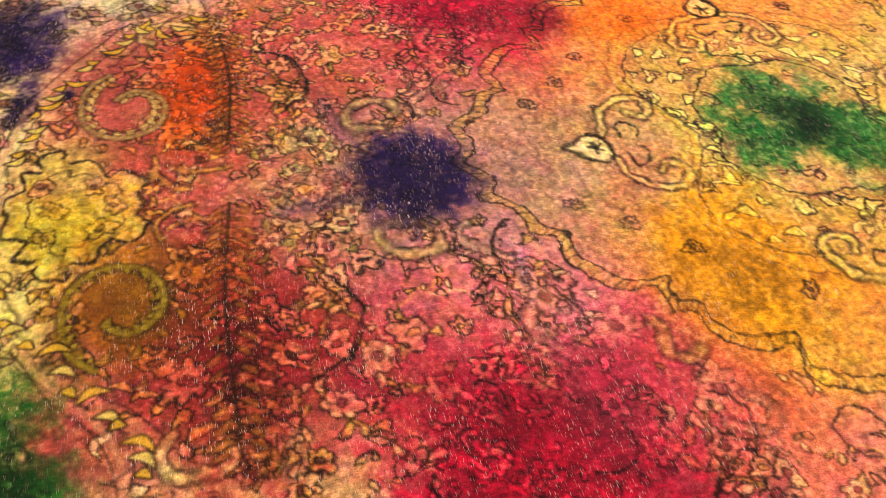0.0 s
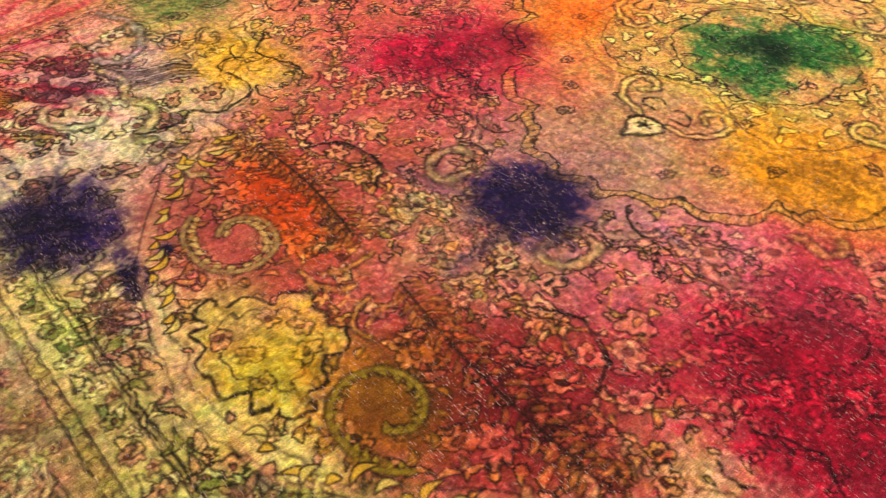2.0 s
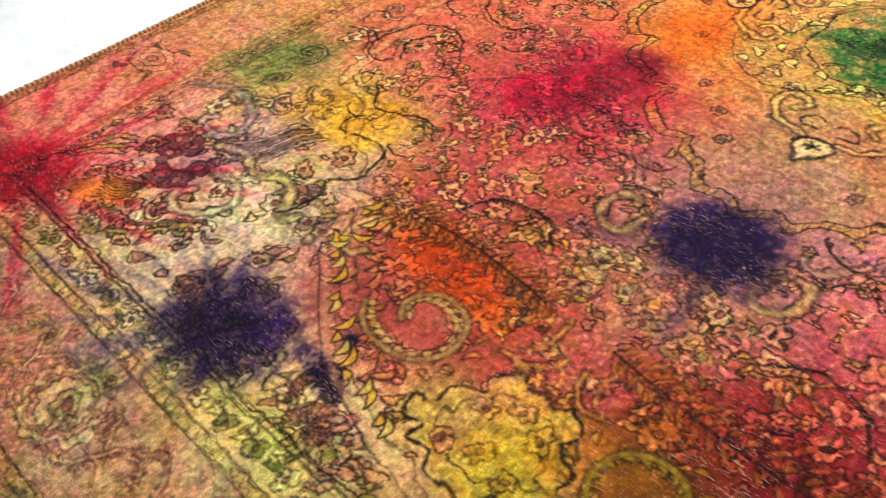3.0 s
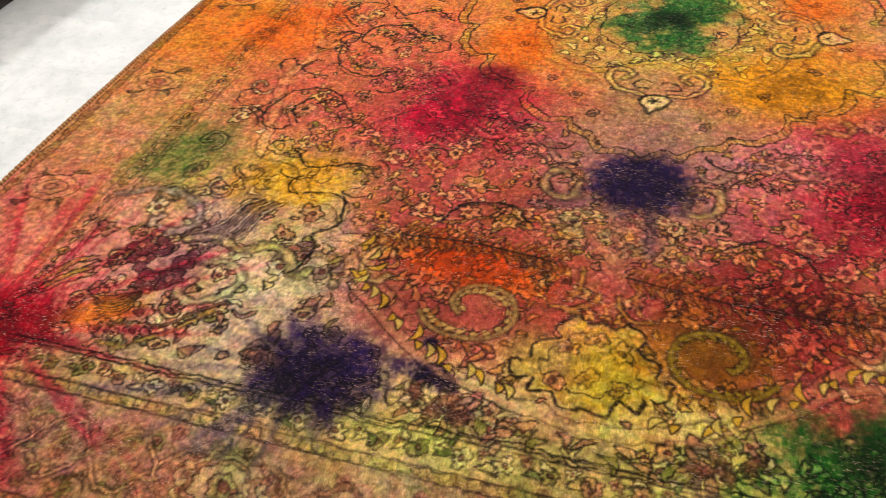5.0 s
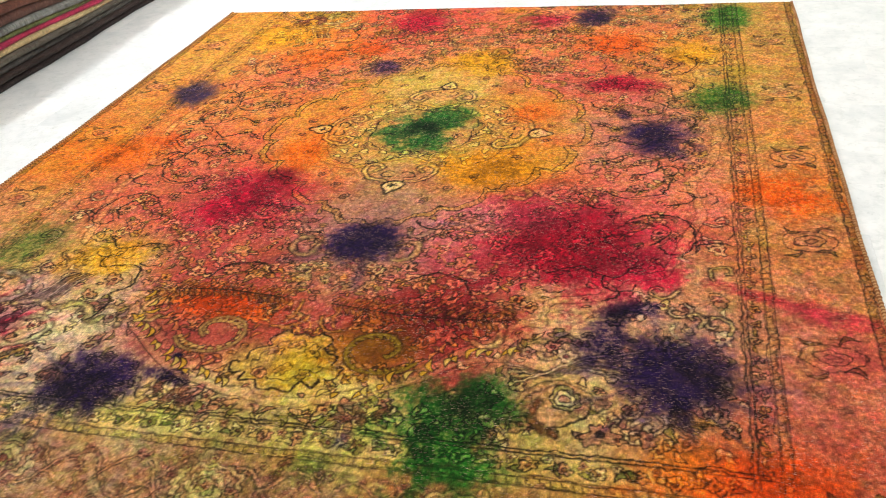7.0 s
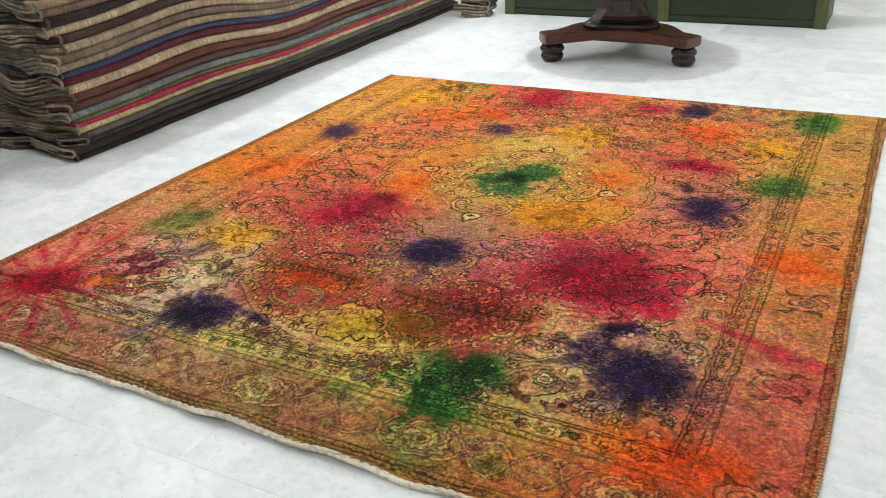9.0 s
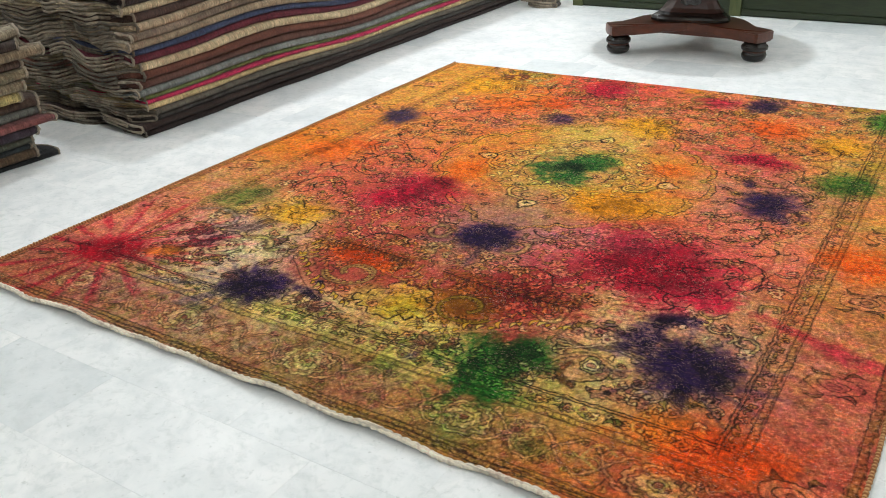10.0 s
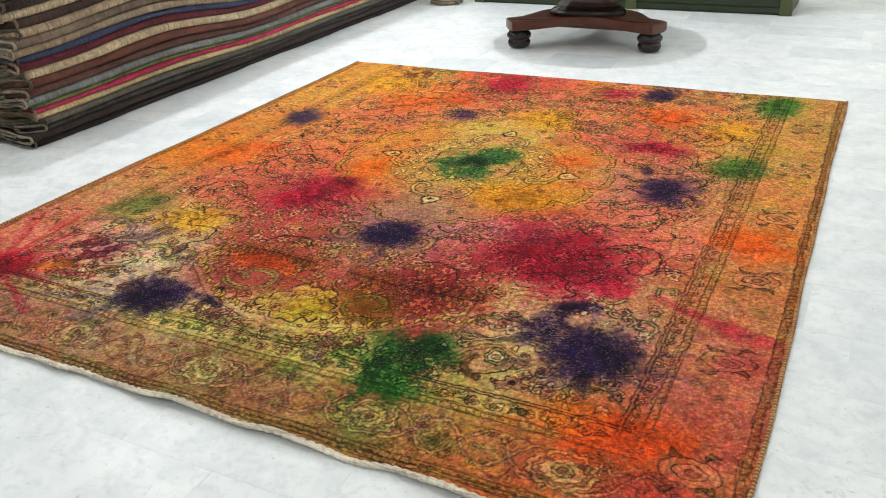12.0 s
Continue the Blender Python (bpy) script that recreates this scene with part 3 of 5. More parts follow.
blossom(0.810, -1.499, 0.040, 8, ROSE, DARK, 0.2, "y")
hook([(-1.175, -1.110), (-1.09, -1.072), (-0.999, -1.082), (-0.945, -1.128), (-0.950, -1.178), (-1.005, -1.194), (-1.046, -1.176), (-1.030, -1.150)], (0.80, 0.72, 0.72), 0.017, "y")
hook([(-0.880, -1.273), (-0.805, -1.262), (-0.750, -1.300), (-0.765, -1.360), (-0.825, -1.388), (-0.872, -1.362), (-0.850, -1.328)], PALE, 0.018, "y")
hook([(-0.930, -1.215), (-0.860, -1.195), (-0.800, -1.215), (-0.745, -1.190), (-0.690, -1.205), (-0.655, -1.250)], CREAM, 0.020, "y")
draw(curve([(-0.655, -1.255), (-0.632, -1.185), (-0.655, -1.130), (-0.612, -1.085), (-0.622, -1.010), (-0.680, -0.985), (-0.735, -0.995)]), line=DARK, width=0.007, closed=False, strength=0.9, mirror="y")
stem([(-0.945, -1.535), (-0.885, -1.530), (-0.832, -1.488), (-0.760, -1.405)], GOLD, 0.010, "y", 0.003)
stem([(-0.960, -1.490), (-0.870, -1.480), (-0.800, -1.425), (-0.740, -1.380)], (0.60, 0.40, 0.30), 0.006, "y", 0.003)
for x_, y_ in ((-0.997, -1.300), (-0.972, -1.250), (-1.015, -1.258), (-0.898, -1.282), (-0.944, -1.352), (-0.905, -1.335)):
    blossom(x_, y_, 0.034, 4, (0.52, 0.20, 0.26), ROSE, x_ * 9, "y", 0.85)
for x_, y_, r_ in ((-1.135, -1.226, 0.032), (-0.905, -1.451, 0.034), (-0.690, -1.060, 0.030), (-0.720, -1.140, 0.026)):
    blossom(x_, y_, r_, 6, ROSE, WINE, 0.2, "y", 0.8)
for k in range(4):
    leaf(-1.185, -1.468 + 0.008 * k, 0.165, 0.022, 0.74 + 0.07 * k, GOLD if k % 2 else SALMON, "y", 0.15 + 0.05 * k)
for x_, y_ in ((0.97, -1.40), (1.05, -1.22), (0.98, -1.50), (0.62, -1.49), (1.06, -0.98), (0.90, -1.50)):
    blossom(x_, y_, 0.026, 6, ROSE, WINE, 0.1, "xy")
for k in range(7):
    leaf(1.00 + 0.01 * k, -1.48 + 0.01 * k, 0.10, 0.018, 2.1 + 0.12 * k, GOLD, "xy", 0.4)
for x_, y_ in ((0.235, -1.50), (0.205, -1.535), (0.26, -1.535), (0.30, -1.495)):
    blossom(x_, y_, 0.019, 9, (0.62, 0.30, 0.26), ROSE, 0, "xy", 0.6, 0.6)

# cusped medallion: stepped band round a golden ground
draw(medal_ring + np.array((0.012, 0)), GOLD, 0.10, line=GOLD, width=0.024, strength=0.9)
for f_ in (1.022, 0.978):
    draw(medal_ring * f_ + np.array((0.012, 0)), None, line=DARK, width=0.0046, strength=0.85)
for k in range(len(medal_ring)):
    a_, b_ = medal_ring[k], medal_ring[(k + 1) % len(medal_ring)]
    for t in (0.0,):
        q = a_ + (b_ - a_) * t
        draw(np.array([q * 0.982, q * 1.018]) + np.array((0.012, 0)), None, line=DARK, width=0.0036, closed=False, strength=0.5)
for x_, y_ in ((0.10, -0.375), (0.28, -0.36), (0.40, -0.20), (0.14, -0.52), (0.48, -0.06), (0.20, -0.44)):
    blossom(x_, y_, 0.017, 8, ROSE, DARK, 0.1, "xy", 0.35)
for k in range(110):
    x, y = rr_.uniform(0, 0.6), -rr_.uniform(0, 0.62)
    if within(medal_ring * 0.94, x, y) and not within(ring(curve([(0, -0.35), (0.26, -0.28), (0.36, 0)])), x, y):
        leaf(x, y, rr_.uniform(0.010, 0.022), 0.006, rr_.uniform(0, 6.28), rr_.choice((ROSE, SALMON, (0.55, 0.40, 0.34))), "xy", 0.3, 0.35, 0.12)

# inner star of leafy bands
star = ring(curve([(0.0, -0.205), (0.04, -0.222), (0.09, -0.250), (0.150, -0.285), (0.225, -0.278), (0.297, -0.228), (0.340, -0.150), (0.342, -0.075), (0.312, -0.025), (0.295, 0.0)], 4))
heart_ring = ring(curve([(0.0, -0.165), (0.08, -0.185), (0.15, -0.14), (0.20, -0.08), (0.19, 0.0)], 6))
draw(star + np.array((0.012, 0)), (0.80, 0.62, 0.36), 0.65, line=DARK, width=0.0042, strength=0.6)
draw(star * 1.06 + np.array((0.012, 0)), None, line=GOLD, width=0.010)
draw(star * 1.10 + np.array((0.012, 0)), None, line=(0.62, 0.35, 0.2), width=0.004)
for n_, f_, lean_ in ((34, 0.88, 2.0), (28, 0.70, -2.1), (36, 0.98, 2.4)):
    for k in range(n_):
        q = star[int(k / n_ * len(star))]
        turn_ = math.atan2(q[1], q[0])
        long_ = rr_.uniform(0.040, 0.056) * (0.7 if f_ > 0.9 else 1.0)
        leaf(q[0] * f_ + 0.012, q[1] * f_, long_, long_ * rr_.uniform(0.38, 0.5), turn_ + lean_ + rr_.uniform(-0.3, 0.3), (0.95, 0.83, 0.50), "", 0.45, 0.95, 0.85)
        if k % 3 == 0:
            blossom(q[0] * (f_ - 0.07) + 0.012, q[1] * (f_ - 0.07), 0.012, 5, SALMON, WINE, 0.1, "", 0.7, 0.6)
draw(star * 0.60 + np.array((0.012, 0)), None, line=(0.62, 0.36, 0.30), width=0.007, strength=0.7)
draw(heart_ring + np.array((0.012, 0)), (0.80, 0.62, 0.40), 0.6, line=DARK, width=0.004)
for k in range(40):
    leaf(rr_.uniform(-0.14, 0.15), rr_.uniform(-0.13, 0.13), 0.03, 0.012, rr_.uniform(0, 6.28), rr_.choice((GOLD, SALMON, ROSE)), "", 0.4)


def pendant(turn, reach):
    """A pointed finial with a scroll on either side, growing out of the star."""
    c, s = math.cos(turn), math.sin(turn)

    def put(p):
        p = np.array(p, float)
        return np.stack([0.012 + p[:, 0] * c - p[:, 1] * s, p[:, 0] * s + p[:, 1] * c], 1)

    body = [(reach - 0.085, 0.03), (reach - 0.10, 0.085), (reach - 0.13, 0.118), (reach - 0.165, 0.132), (reach - 0.205, 0.122), (reach - 0.23, 0.06)]
    draw(put(curve(body + [(u, -v) for u, v in reversed(body)], 5, True)), SALMON, 0.45, line=None)
    for m in (1, -1):
        arm = curve([(reach - 0.085, 0.035 * m), (reach - 0.10, 0.085 * m), (reach - 0.13, 0.116 * m), (reach - 0.165, 0.128 * m), (reach - 0.200, 0.120 * m),
                     (reach - 0.208, 0.085 * m), (reach - 0.182, 0.066 * m), (reach - 0.160, 0.082 * m)])
        draw(put(arm), line=DARK, width=0.022, closed=False, strength=0.95)
        draw(put(arm), line=(0.94, 0.80, 0.48), width=0.0135, closed=False, strength=0.95)
        draw(put(curve([(reach - 0.115, 0.02 * m), (reach - 0.125, 0.055 * m), (reach - 0.155, 0.045 * m), (reach - 0.150, 0.015 * m)])), line=DARK, width=0.006, closed=False)
    tip_ = curve([(reach, 0.0), (reach - 0.03, 0.022), (reach - 0.06, 0.038), (reach - 0.085, 0.022), (reach - 0.09, 0.0), (reach - 0.085, -0.022), (reach - 0.06, -0.038),
                  (reach - 0.03, -0.022)], 6, True)
    draw(put(tip_), (0.93, 0.80, 0.60), 0.9, width=0.009, strength=0.95)
    for k in range(5):
        a = k * 1.257
        draw(put(np.array([(reach - 0.062, 0.0), (reach - 0.062 + 0.015 * math.cos(a), 0.015 * math.sin(a))])), line=DARK, width=0.006, closed=False)


for turn_, reach_ in ((-math.pi / 2, 0.487), (math.pi / 2, 0.480), (0.0, 0.50), (math.pi, 0.47)):
    pendant(turn_, reach_)

# flower sprays hung below the medallion
hook([(0.120, -0.815), (0.125, -0.868), (0.165, -0.872), (0.200, -0.838), (0.192, -0.785), (0.165, -0.775)], (0.84, 0.74, 0.46), 0.017, "xy")
hook([(0.150, -0.725), (0.175, -0.742), (0.210, -0.712), (0.235, -0.664)], (0.88, 0.72, 0.55), 0.014, "xy")
hook([(0.355, -0.620), (0.350, -0.675), (0.400, -0.672), (0.440, -0.635), (0.450, -0.590)], (0.90, 0.62, 0.46), 0.018, "xy")
hook([(0.400, -0.495), (0.425, -0.485), (0.470, -0.490), (0.485, -0.460), (0.470, -0.440)], GOLD, 0.018, "xy")
hook([(0.520, -0.460), (0.560, -0.395), (0.600, -0.375), (0.625, -0.410), (0.595, -0.455)], (0.92, 0.60, 0.48), 0.014, "xy")
for x_, y_, r_ in ((0.405, -0.550, 0.042), (0.540, -0.445, 0.042), (0.330, -0.640, 0.036)):
    blossom(x_, y_, r_, 9, SALMON, WINE, 0.1, "xy", 0.7, 0.4)
for pts_ in ([(0.27, -0.60), (0.31, -0.625), (0.36, -0.595), (0.39, -0.60)], [(0.455, -0.600), (0.50, -0.590), (0.53, -0.545), (0.575, -0.545)], [(0.23, -0.74), (0.27, -0.72), (0.30, -0.745), (0.34, -0.735)]):
    stem(pts_, SALMON, 0.005, "xy", 0.004)
    for q in curve(pts_, 2):
        leaf(q[0], q[1], 0.026, 0.014, rr_.uniform(0, 6.28), rr_.choice((SALMON, CREAM, ROSE)), "xy", 0.4, 0.8, 1.0)
# large petals and tendrils drawn in a single thin line
for pts_ in ([(0.80, -0.60), (0.88, -0.55), (0.96, -0.57), (1.00, -0.66), (0.985, -0.74), (0.93, -0.77), (0.90, -0.74)], [(0.88, -0.73), (0.93, -0.66), (0.90, -0.60)],
             [(0.70, -0.22), (0.78, -0.16), (0.87, -0.19), (0.88, -0.27), (0.81, -0.31)], [(0.72, -0.42), (0.80, -0.46), (0.90, -0.41), (0.93, -0.33)],
             [(0.64, -0.10), (0.72, -0.05), (0.80, -0.09), (0.86, -0.04)], [(0.20, -0.98), (0.28, -0.93), (0.36, -0.95), (0.40, -1.02)],
             [(0.93, -0.20), (1.00, -0.13), (0.97, -0.04), (0.90, -0.03)], [(0.60, -0.90), (0.68, -0.86), (0.78, -0.90), (0.84, -0.84)]):
    draw(curve(pts_), line=DARK, width=0.0060, closed=False, strength=0.95, mirror="xy")
    draw(curve([(x + 0.016, y - 0.012) for x, y in pts_[:-1]]), line=DARK, width=0.0042, closed=False, strength=0.6, mirror="xy")
for k in range(34):
    x, y, a, r_ = rr_.uniform(0.15, 1.08), -rr_.uniform(0.03, 1.0), rr_.uniform(0, 6.28), rr_.uniform(0.03, 0.075)
    if within(medal_ring * 1.06, x, y):
        continue
    c_ = [(x + r_ * (1 - 0.09 * q) * math.cos(a + 0.6 * q), y + 0.8 * r_ * (1 - 0.09 * q) * math.sin(a + 0.6 * q)) for q in range(rr_.choice((4, 5, 7)))]
    draw(curve(c_, 5), line=DARK, width=0.0054, closed=False, strength=0.9, mirror="xy")
for k in range(46):
    a, d = rr_.uniform(0, 6.28), 0.115 * math.sqrt(rr_.random())
    x, y = 0.0 + 0.85 * d * math.cos(a), -0.915 + 1.15 * d * math.sin(a)
    pick = rr_.choice((CREAM, SALMON, ROSE, (0.66, 0.58, 0.40), GOLD))
    if k % 2:
        blossom(x, y, rr_.uniform(0.014, 0.026), 5, pick, WINE, rr_.uniform(0, 1), "y", 0.7, 0.5)
    else:
        leaf(x, y, rr_.uniform(0.025, 0.05), 0.018, a, pick, "y", 0.5, 0.7, 0.5)

# ---- borders ----


def guard(a, b, along, lo, hi, colour, ink=1.0):
    """A narrow band between two dark lines, with a row of small hooks."""
    def p(u, v):
        return (u, v) if along == "x" else (v, u)
    draw([p(lo, a), p(hi, a), p(hi, b), p(lo, b)], colour, 0.55, line=None)
    for v in (a, b):
        draw(curve([p(lo + (hi - lo) * k / 12, v + 0.003 * math.sin(5.0 * k)) for k in range(13)], 3), line=DARK, width=0.0036, closed=False, strength=0.6 * ink)
    u = lo
    while u < hi:
        draw([p(u, a + (b - a) * 0.25), p(u + 0.004, a + (b - a) * 0.75), p(u + 0.012, a + (b - a) * 0.75)], line=DARK, width=0.0032, closed=False, strength=0.6 * ink)
        u += 0.024


INX, INY, OUTX, OUTY = 1.125, -1.562, 1.425, -1.875
for y_ in (INY, INY - 0.012):
    draw([(-INX, y_), (INX, y_)], line=DARK, width=0.0042, closed=False, strength=0.9)
draw([(-INX, INY - 0.012), (INX, INY - 0.012), (INX, INY - 0.075), (-INX, INY - 0.075)], (0.86, 0.80, 0.50), 0.45, line=None)
guard(INY - 0.078, INY - 0.102, "x", -1.2, 1.2, (0.80, 0.70, 0.34))
for x_ in (INX, -INX - 0.03):
    s_ = 1 if x_ > 0 else -1
    for o_ in (0.0, 0.012):
        draw([(x_ + s_ * o_, INY), (x_ + s_ * o_, 1.5)], line=DARK, width=0.0038, closed=False, strength=0.75 if s_ > 0 else 0.4)
    guard(x_ + s_ * 0.058, x_ + s_ * 0.080, "y", INY - 0.09, 1.5, (0.82, 0.62, 0.30), 1.0 if s_ > 0 else 0.45)
    x_o = 1.425 if s_ > 0 else -1.468
    guard(x_o, x_o + s_ * 0.024, "y", -1.93, 1.5, (0.62, 0.42, 0.16))
guard(OUTY, OUTY - 0.020, "x", -1.5, 1.46, (0.66, 0.54, 0.22))
guard(OUTY - 0.024, OUTY - 0.040, "x", -1.5, 1.46, (0.62, 0.52, 0.22))
u_ = -1.08
while u_ < 1.1:
    blossom(u_, INY - 0.045, 0.020, 6, rr_.choice((SALMON, PALE, OLIVE, ROSE)), WINE, rr_.uniform(0, 1))
    leaf(u_ + 0.03, INY - 0.055, 0.040, 0.016, rr_.uniform(-0.5, 0.5), rr_.choice((OLIVE, CREAM, (0.45, 0.55, 0.25))), "", 0.5)
    stem([(u_, INY - 0.045), (u_ + 0.035, INY - 0.03), (u_ + 0.07, INY - 0.05)], OLIVE, 0.003, "", 0.002, 0.6)
    leaf(u_ - 0.02, INY - 0.03, 0.030, 0.012, rr_.uniform(-2.5, 2.5), rr_.choice((SALMON, PALE, (0.40, 0.52, 0.22))), "", 0.4)
    blossom(u_ + 0.038, INY - 0.028, 0.012, 5, rr_.choice((ROSE, PALE)), WINE, 0.3, "", 0.8, 0.6)
    u_ += 0.076
for x_ in (INX + 0.033, -INX - 0.063):
    u_ = INY
    while u_ < 1.48:
        blossom(x_, u_, 0.014, 5, rr_.choice((SALMON, GOLD, ROSE)), WINE, rr_.uniform(0, 1))
        leaf(x_, u_ + 0.02, 0.030, 0.010, rr_.uniform(1.1, 2.0), rr_.choice((GOLD, CREAM)), "", 0.5)
        u_ += 0.062


def rosette(x, y, along, r, pale):
    a = np.linspace(0, 2 * math.pi, 64, endpoint=False)
    wide, tall = (1.0, 0.78) if along == "x" else (0.66, 1.15)
    for f, c, al in ((1.0, pale, 0.7), (0.80, (0.66, 0.44, 0.34), 0.6), (0.62, pale, 0.75), (0.34, (0.62, 0.60, 0.34), 0.6), (0.16, WINE, 0.8)):
        rr = r * f * (0.84 + 0.16 * np.abs(np.cos((6 if f > 0.6 else 4) * a)) + 0.05 * np.sin(3 * a + x * 9))
        draw(np.stack([x + wide * rr * np.cos(a), y + tall * rr * np.sin(a)], 1), c, al, width=0.0040, strength=0.6)


def border_fill(along, places, centre, lo, hi, inner, outer):
    """Rosettes, curling vines and small flowers of the wide border."""
    def p(u, v):
        return (u, v) if along == "x" else (v, u)
    for k in range(int((hi - lo) * 150)):
        u, v = rr_.uniform(lo, hi), rr_.uniform(min(inner, outer) + 0.012, max(inner, outer) - 0.012)
        t = rr_.random()
        c = rr_.choice((ROSE, SALMON, (0.72, 0.58, 0.34), OLIVE, (0.66, 0.42, 0.34)))
        if t < 0.4:
            leaf(*p(u, v), rr_.uniform(0.018, 0.036), 0.012, rr_.uniform(0, 6.28), c, "", 0.5, 0.55, 0.35)
        elif t < 0.8:
            blossom(*p(u, v), rr_.uniform(0.010, 0.018), 6, c, WINE, 0.2, "", 0.55, 0.35)
        else:
            stem([p(u, v), p(u + 0.02, v + 0.012), p(u + 0.045, v + 0.004), p(u + 0.05, v - 0.015)], c, 0.004, "", 0.0012, 0.8)
    span = places[1] - places[0]
    for u in places:
        for m in (1, -1):
            vine = [p(u + span * 0.5 * t, centre + m * 0.062 * math.sin(math.pi * 2 * t) * (1 if m > 0 else 1)) for t in np.linspace(0.18, 1.0, 9)]
            stem(vine, (0.84, 0.62, 0.48), 0.008, "", 0.0022, 0.95)
            vine = [p(u - span * 0.5 * t, centre + m * 0.062 * math.sin(math.pi * 2 * t)) for t in np.linspace(0.18, 1.0, 9)]
            stem(vine, (0.84, 0.62, 0.48), 0.008, "", 0.0022, 0.95)
            stem([p(u + m * span * 0.22, centre + 0.05), p(u + m * span * 0.32, centre + 0.065), p(u + m * span * 0.36, centre), p(u + m * span * 0.27, centre - 0.02)], (0.72, 0.66, 0.40), 0.008, "", 0.0015, 0.8)
        rosette(*p(u, centre), along, 0.092, (0.80, 0.76, 0.54))


border_fill("x", [-1.07, -0.54, -0.01, 0.52, 1.05], -1.770, -1.42, 1.40, INY - 0.105, OUTY)


def side_border(x, s, lo):
    for k in range(300):
        u, v = rr_.uniform(-1.85, 1.47), x + rr_.uniform(-0.085, 0.085)
        if u > -1.0 and rr_.random() < 0.45:
            continue
        t = rr_.random()
        c = rr_.choice((ROSE, SALMON, (0.86, 0.62, 0.36), (0.80, 0.56, 0.36)))
        if t < 0.6:
            leaf(v, u, rr_.uniform(0.018, 0.034), 0.011, rr_.uniform(0, 6.28), c, "", 0.5, 0.30, 0.25)
        else:
            blossom(v, u, rr_.uniform(0.009, 0.014), 5, c, WINE, 0.2, "", 0.3, 0.25)
    for u in lo:
        a = np.linspace(0, 2 * math.pi, 40, endpoint=False)
        for f, c in ((1.0, SALMON), (0.55, ROSE), (0.25, WINE)):
            draw(np.stack([x + 0.072 * f * np.cos(a) * (0.72 + 0.28 * np.abs(np.cos(a))), u + 0.050 * f * np.sin(a)], 1), c, 0.35, width=0.0042, strength=0.7)
        for m in (1, -1):
            leaf(x + 0.02 * m, u + 0.05, 0.05, 0.016, 1.57 - 1.2 * m, (0.5, 0.38, 0.18), "", 0.6)
            leaf(x + 0.02 * m, u - 0.05, 0.05, 0.016, -1.57 + 1.2 * m, (0.5, 0.38, 0.18), "", 0.6)


side_border(1.322, 1, (-1.66, -1.17, -0.67, -0.15, 0.39, 0.96))
side_border(-1.365, -1, (-1.62, -1.12, -0.61, -0.08, 0.42, 0.95))

# hand-knotted lines are never quite true
slip_x, slip_y = fbm(0.018, 2) * 0.0042 + fbm(0.07, 2) * 0.006, fbm(0.018, 2) * 0.0042 + fbm(0.07, 2) * 0.006
from_i = np.clip(np.arange(RNX)[None] + np.rint(slip_x / KNOT).astype(int), 0, RNX - 1)
from_j = np.clip(np.arange(RNY)[:, None] + np.rint(slip_y / KNOT).astype(int), 0, RNY - 1)
paint = paint[from_j, from_i]

# the straight guard lines and the fine curling vines of the near border keep true
for y_ in (INY, INY - 0.012, INY - 0.078, INY - 0.102, OUTY, OUTY - 0.020, OUTY - 0.040):
    draw([(-1.2 if y_ > -1.7 else -1.48, y_), (0.0, y_ - 0.003), (1.2 if y_ > -1.7 else 1.44, y_)], line=DARK, width=0.0034, closed=False, strength=0.55)
for x_ in (INX, INX + 0.012, INX + 0.058, INX + 0.080, 1.425, -INX - 0.03, -INX - 0.042, -INX - 0.088, -INX - 0.110, -1.468):
    draw([(x_, -1.60 if abs(x_) < 1.3 else -1.90), (x_ + 0.004, 0.0), (x_, 1.48)], line=DARK, width=0.0032, closed=False, strength=0.5 if x_ > 0 else 0.22)
for k in range(110):
    u, v, a = rr_.uniform(-1.4, 1.4), rr_.uniform(-1.85, -1.69), rr_.uniform(0, 6.28)
    p_ = [(u, v)]
    for _ in range(5):
        a += rr_.choice((0.5, 0.7, -0.6))
        p_.append((p_[-1][0] + 0.018 * math.cos(a), p_[-1][1] + 0.018 * math.sin(a)))
    if all(-1.865 < q[1] < -1.675 for q in p_):
        draw(curve(p_, 4), line=rr_.choice(((0.86, 0.62, 0.46), (0.74, 0.70, 0.42), (0.80, 0.54, 0.42), (0.48, 0.30, 0.22))), width=0.0042, closed=False, strength=0.7)
        draw(curve([(q[0], q[1] - 0.004) for q in p_], 4), line=DARK, width=0.0028, closed=False, strength=0.35)
for k in range(60):
    blossom(rr_.uniform(-1.4, 1.4), rr_.uniform(-1.85, -1.69), rr_.uniform(0.008, 0.014), 5, rr_.choice(((0.86, 0.62, 0.46), (0.74, 0.70, 0.42), ROSE)), WINE, 0.2, "", 0.7, 0.5)

# the ground dye has soaked the drawn pattern too
tone = (paint.mean(-1, keepdims=True) / np.maximum(0.2, GROUND.mean(-1, keepdims=True))) ** 1.15
paint = np.clip(paint * 0.70 + GROUND * tone * 0.30, 0, 1)
# no two knots of the old wool are of one colour
for channel, amount in ((0, 0.045), (1, 0.062), (2, 0.07)):
    paint[..., channel] += amount * (0.9 * fbm(0.026, 3, 0.7) + 0.45 * fbm(0.10, 2)) * (0.35 + paint[..., channel])
paint = np.clip(paint * np.array((1.0, 1.0, 0.97), np.float32), 0, 1)

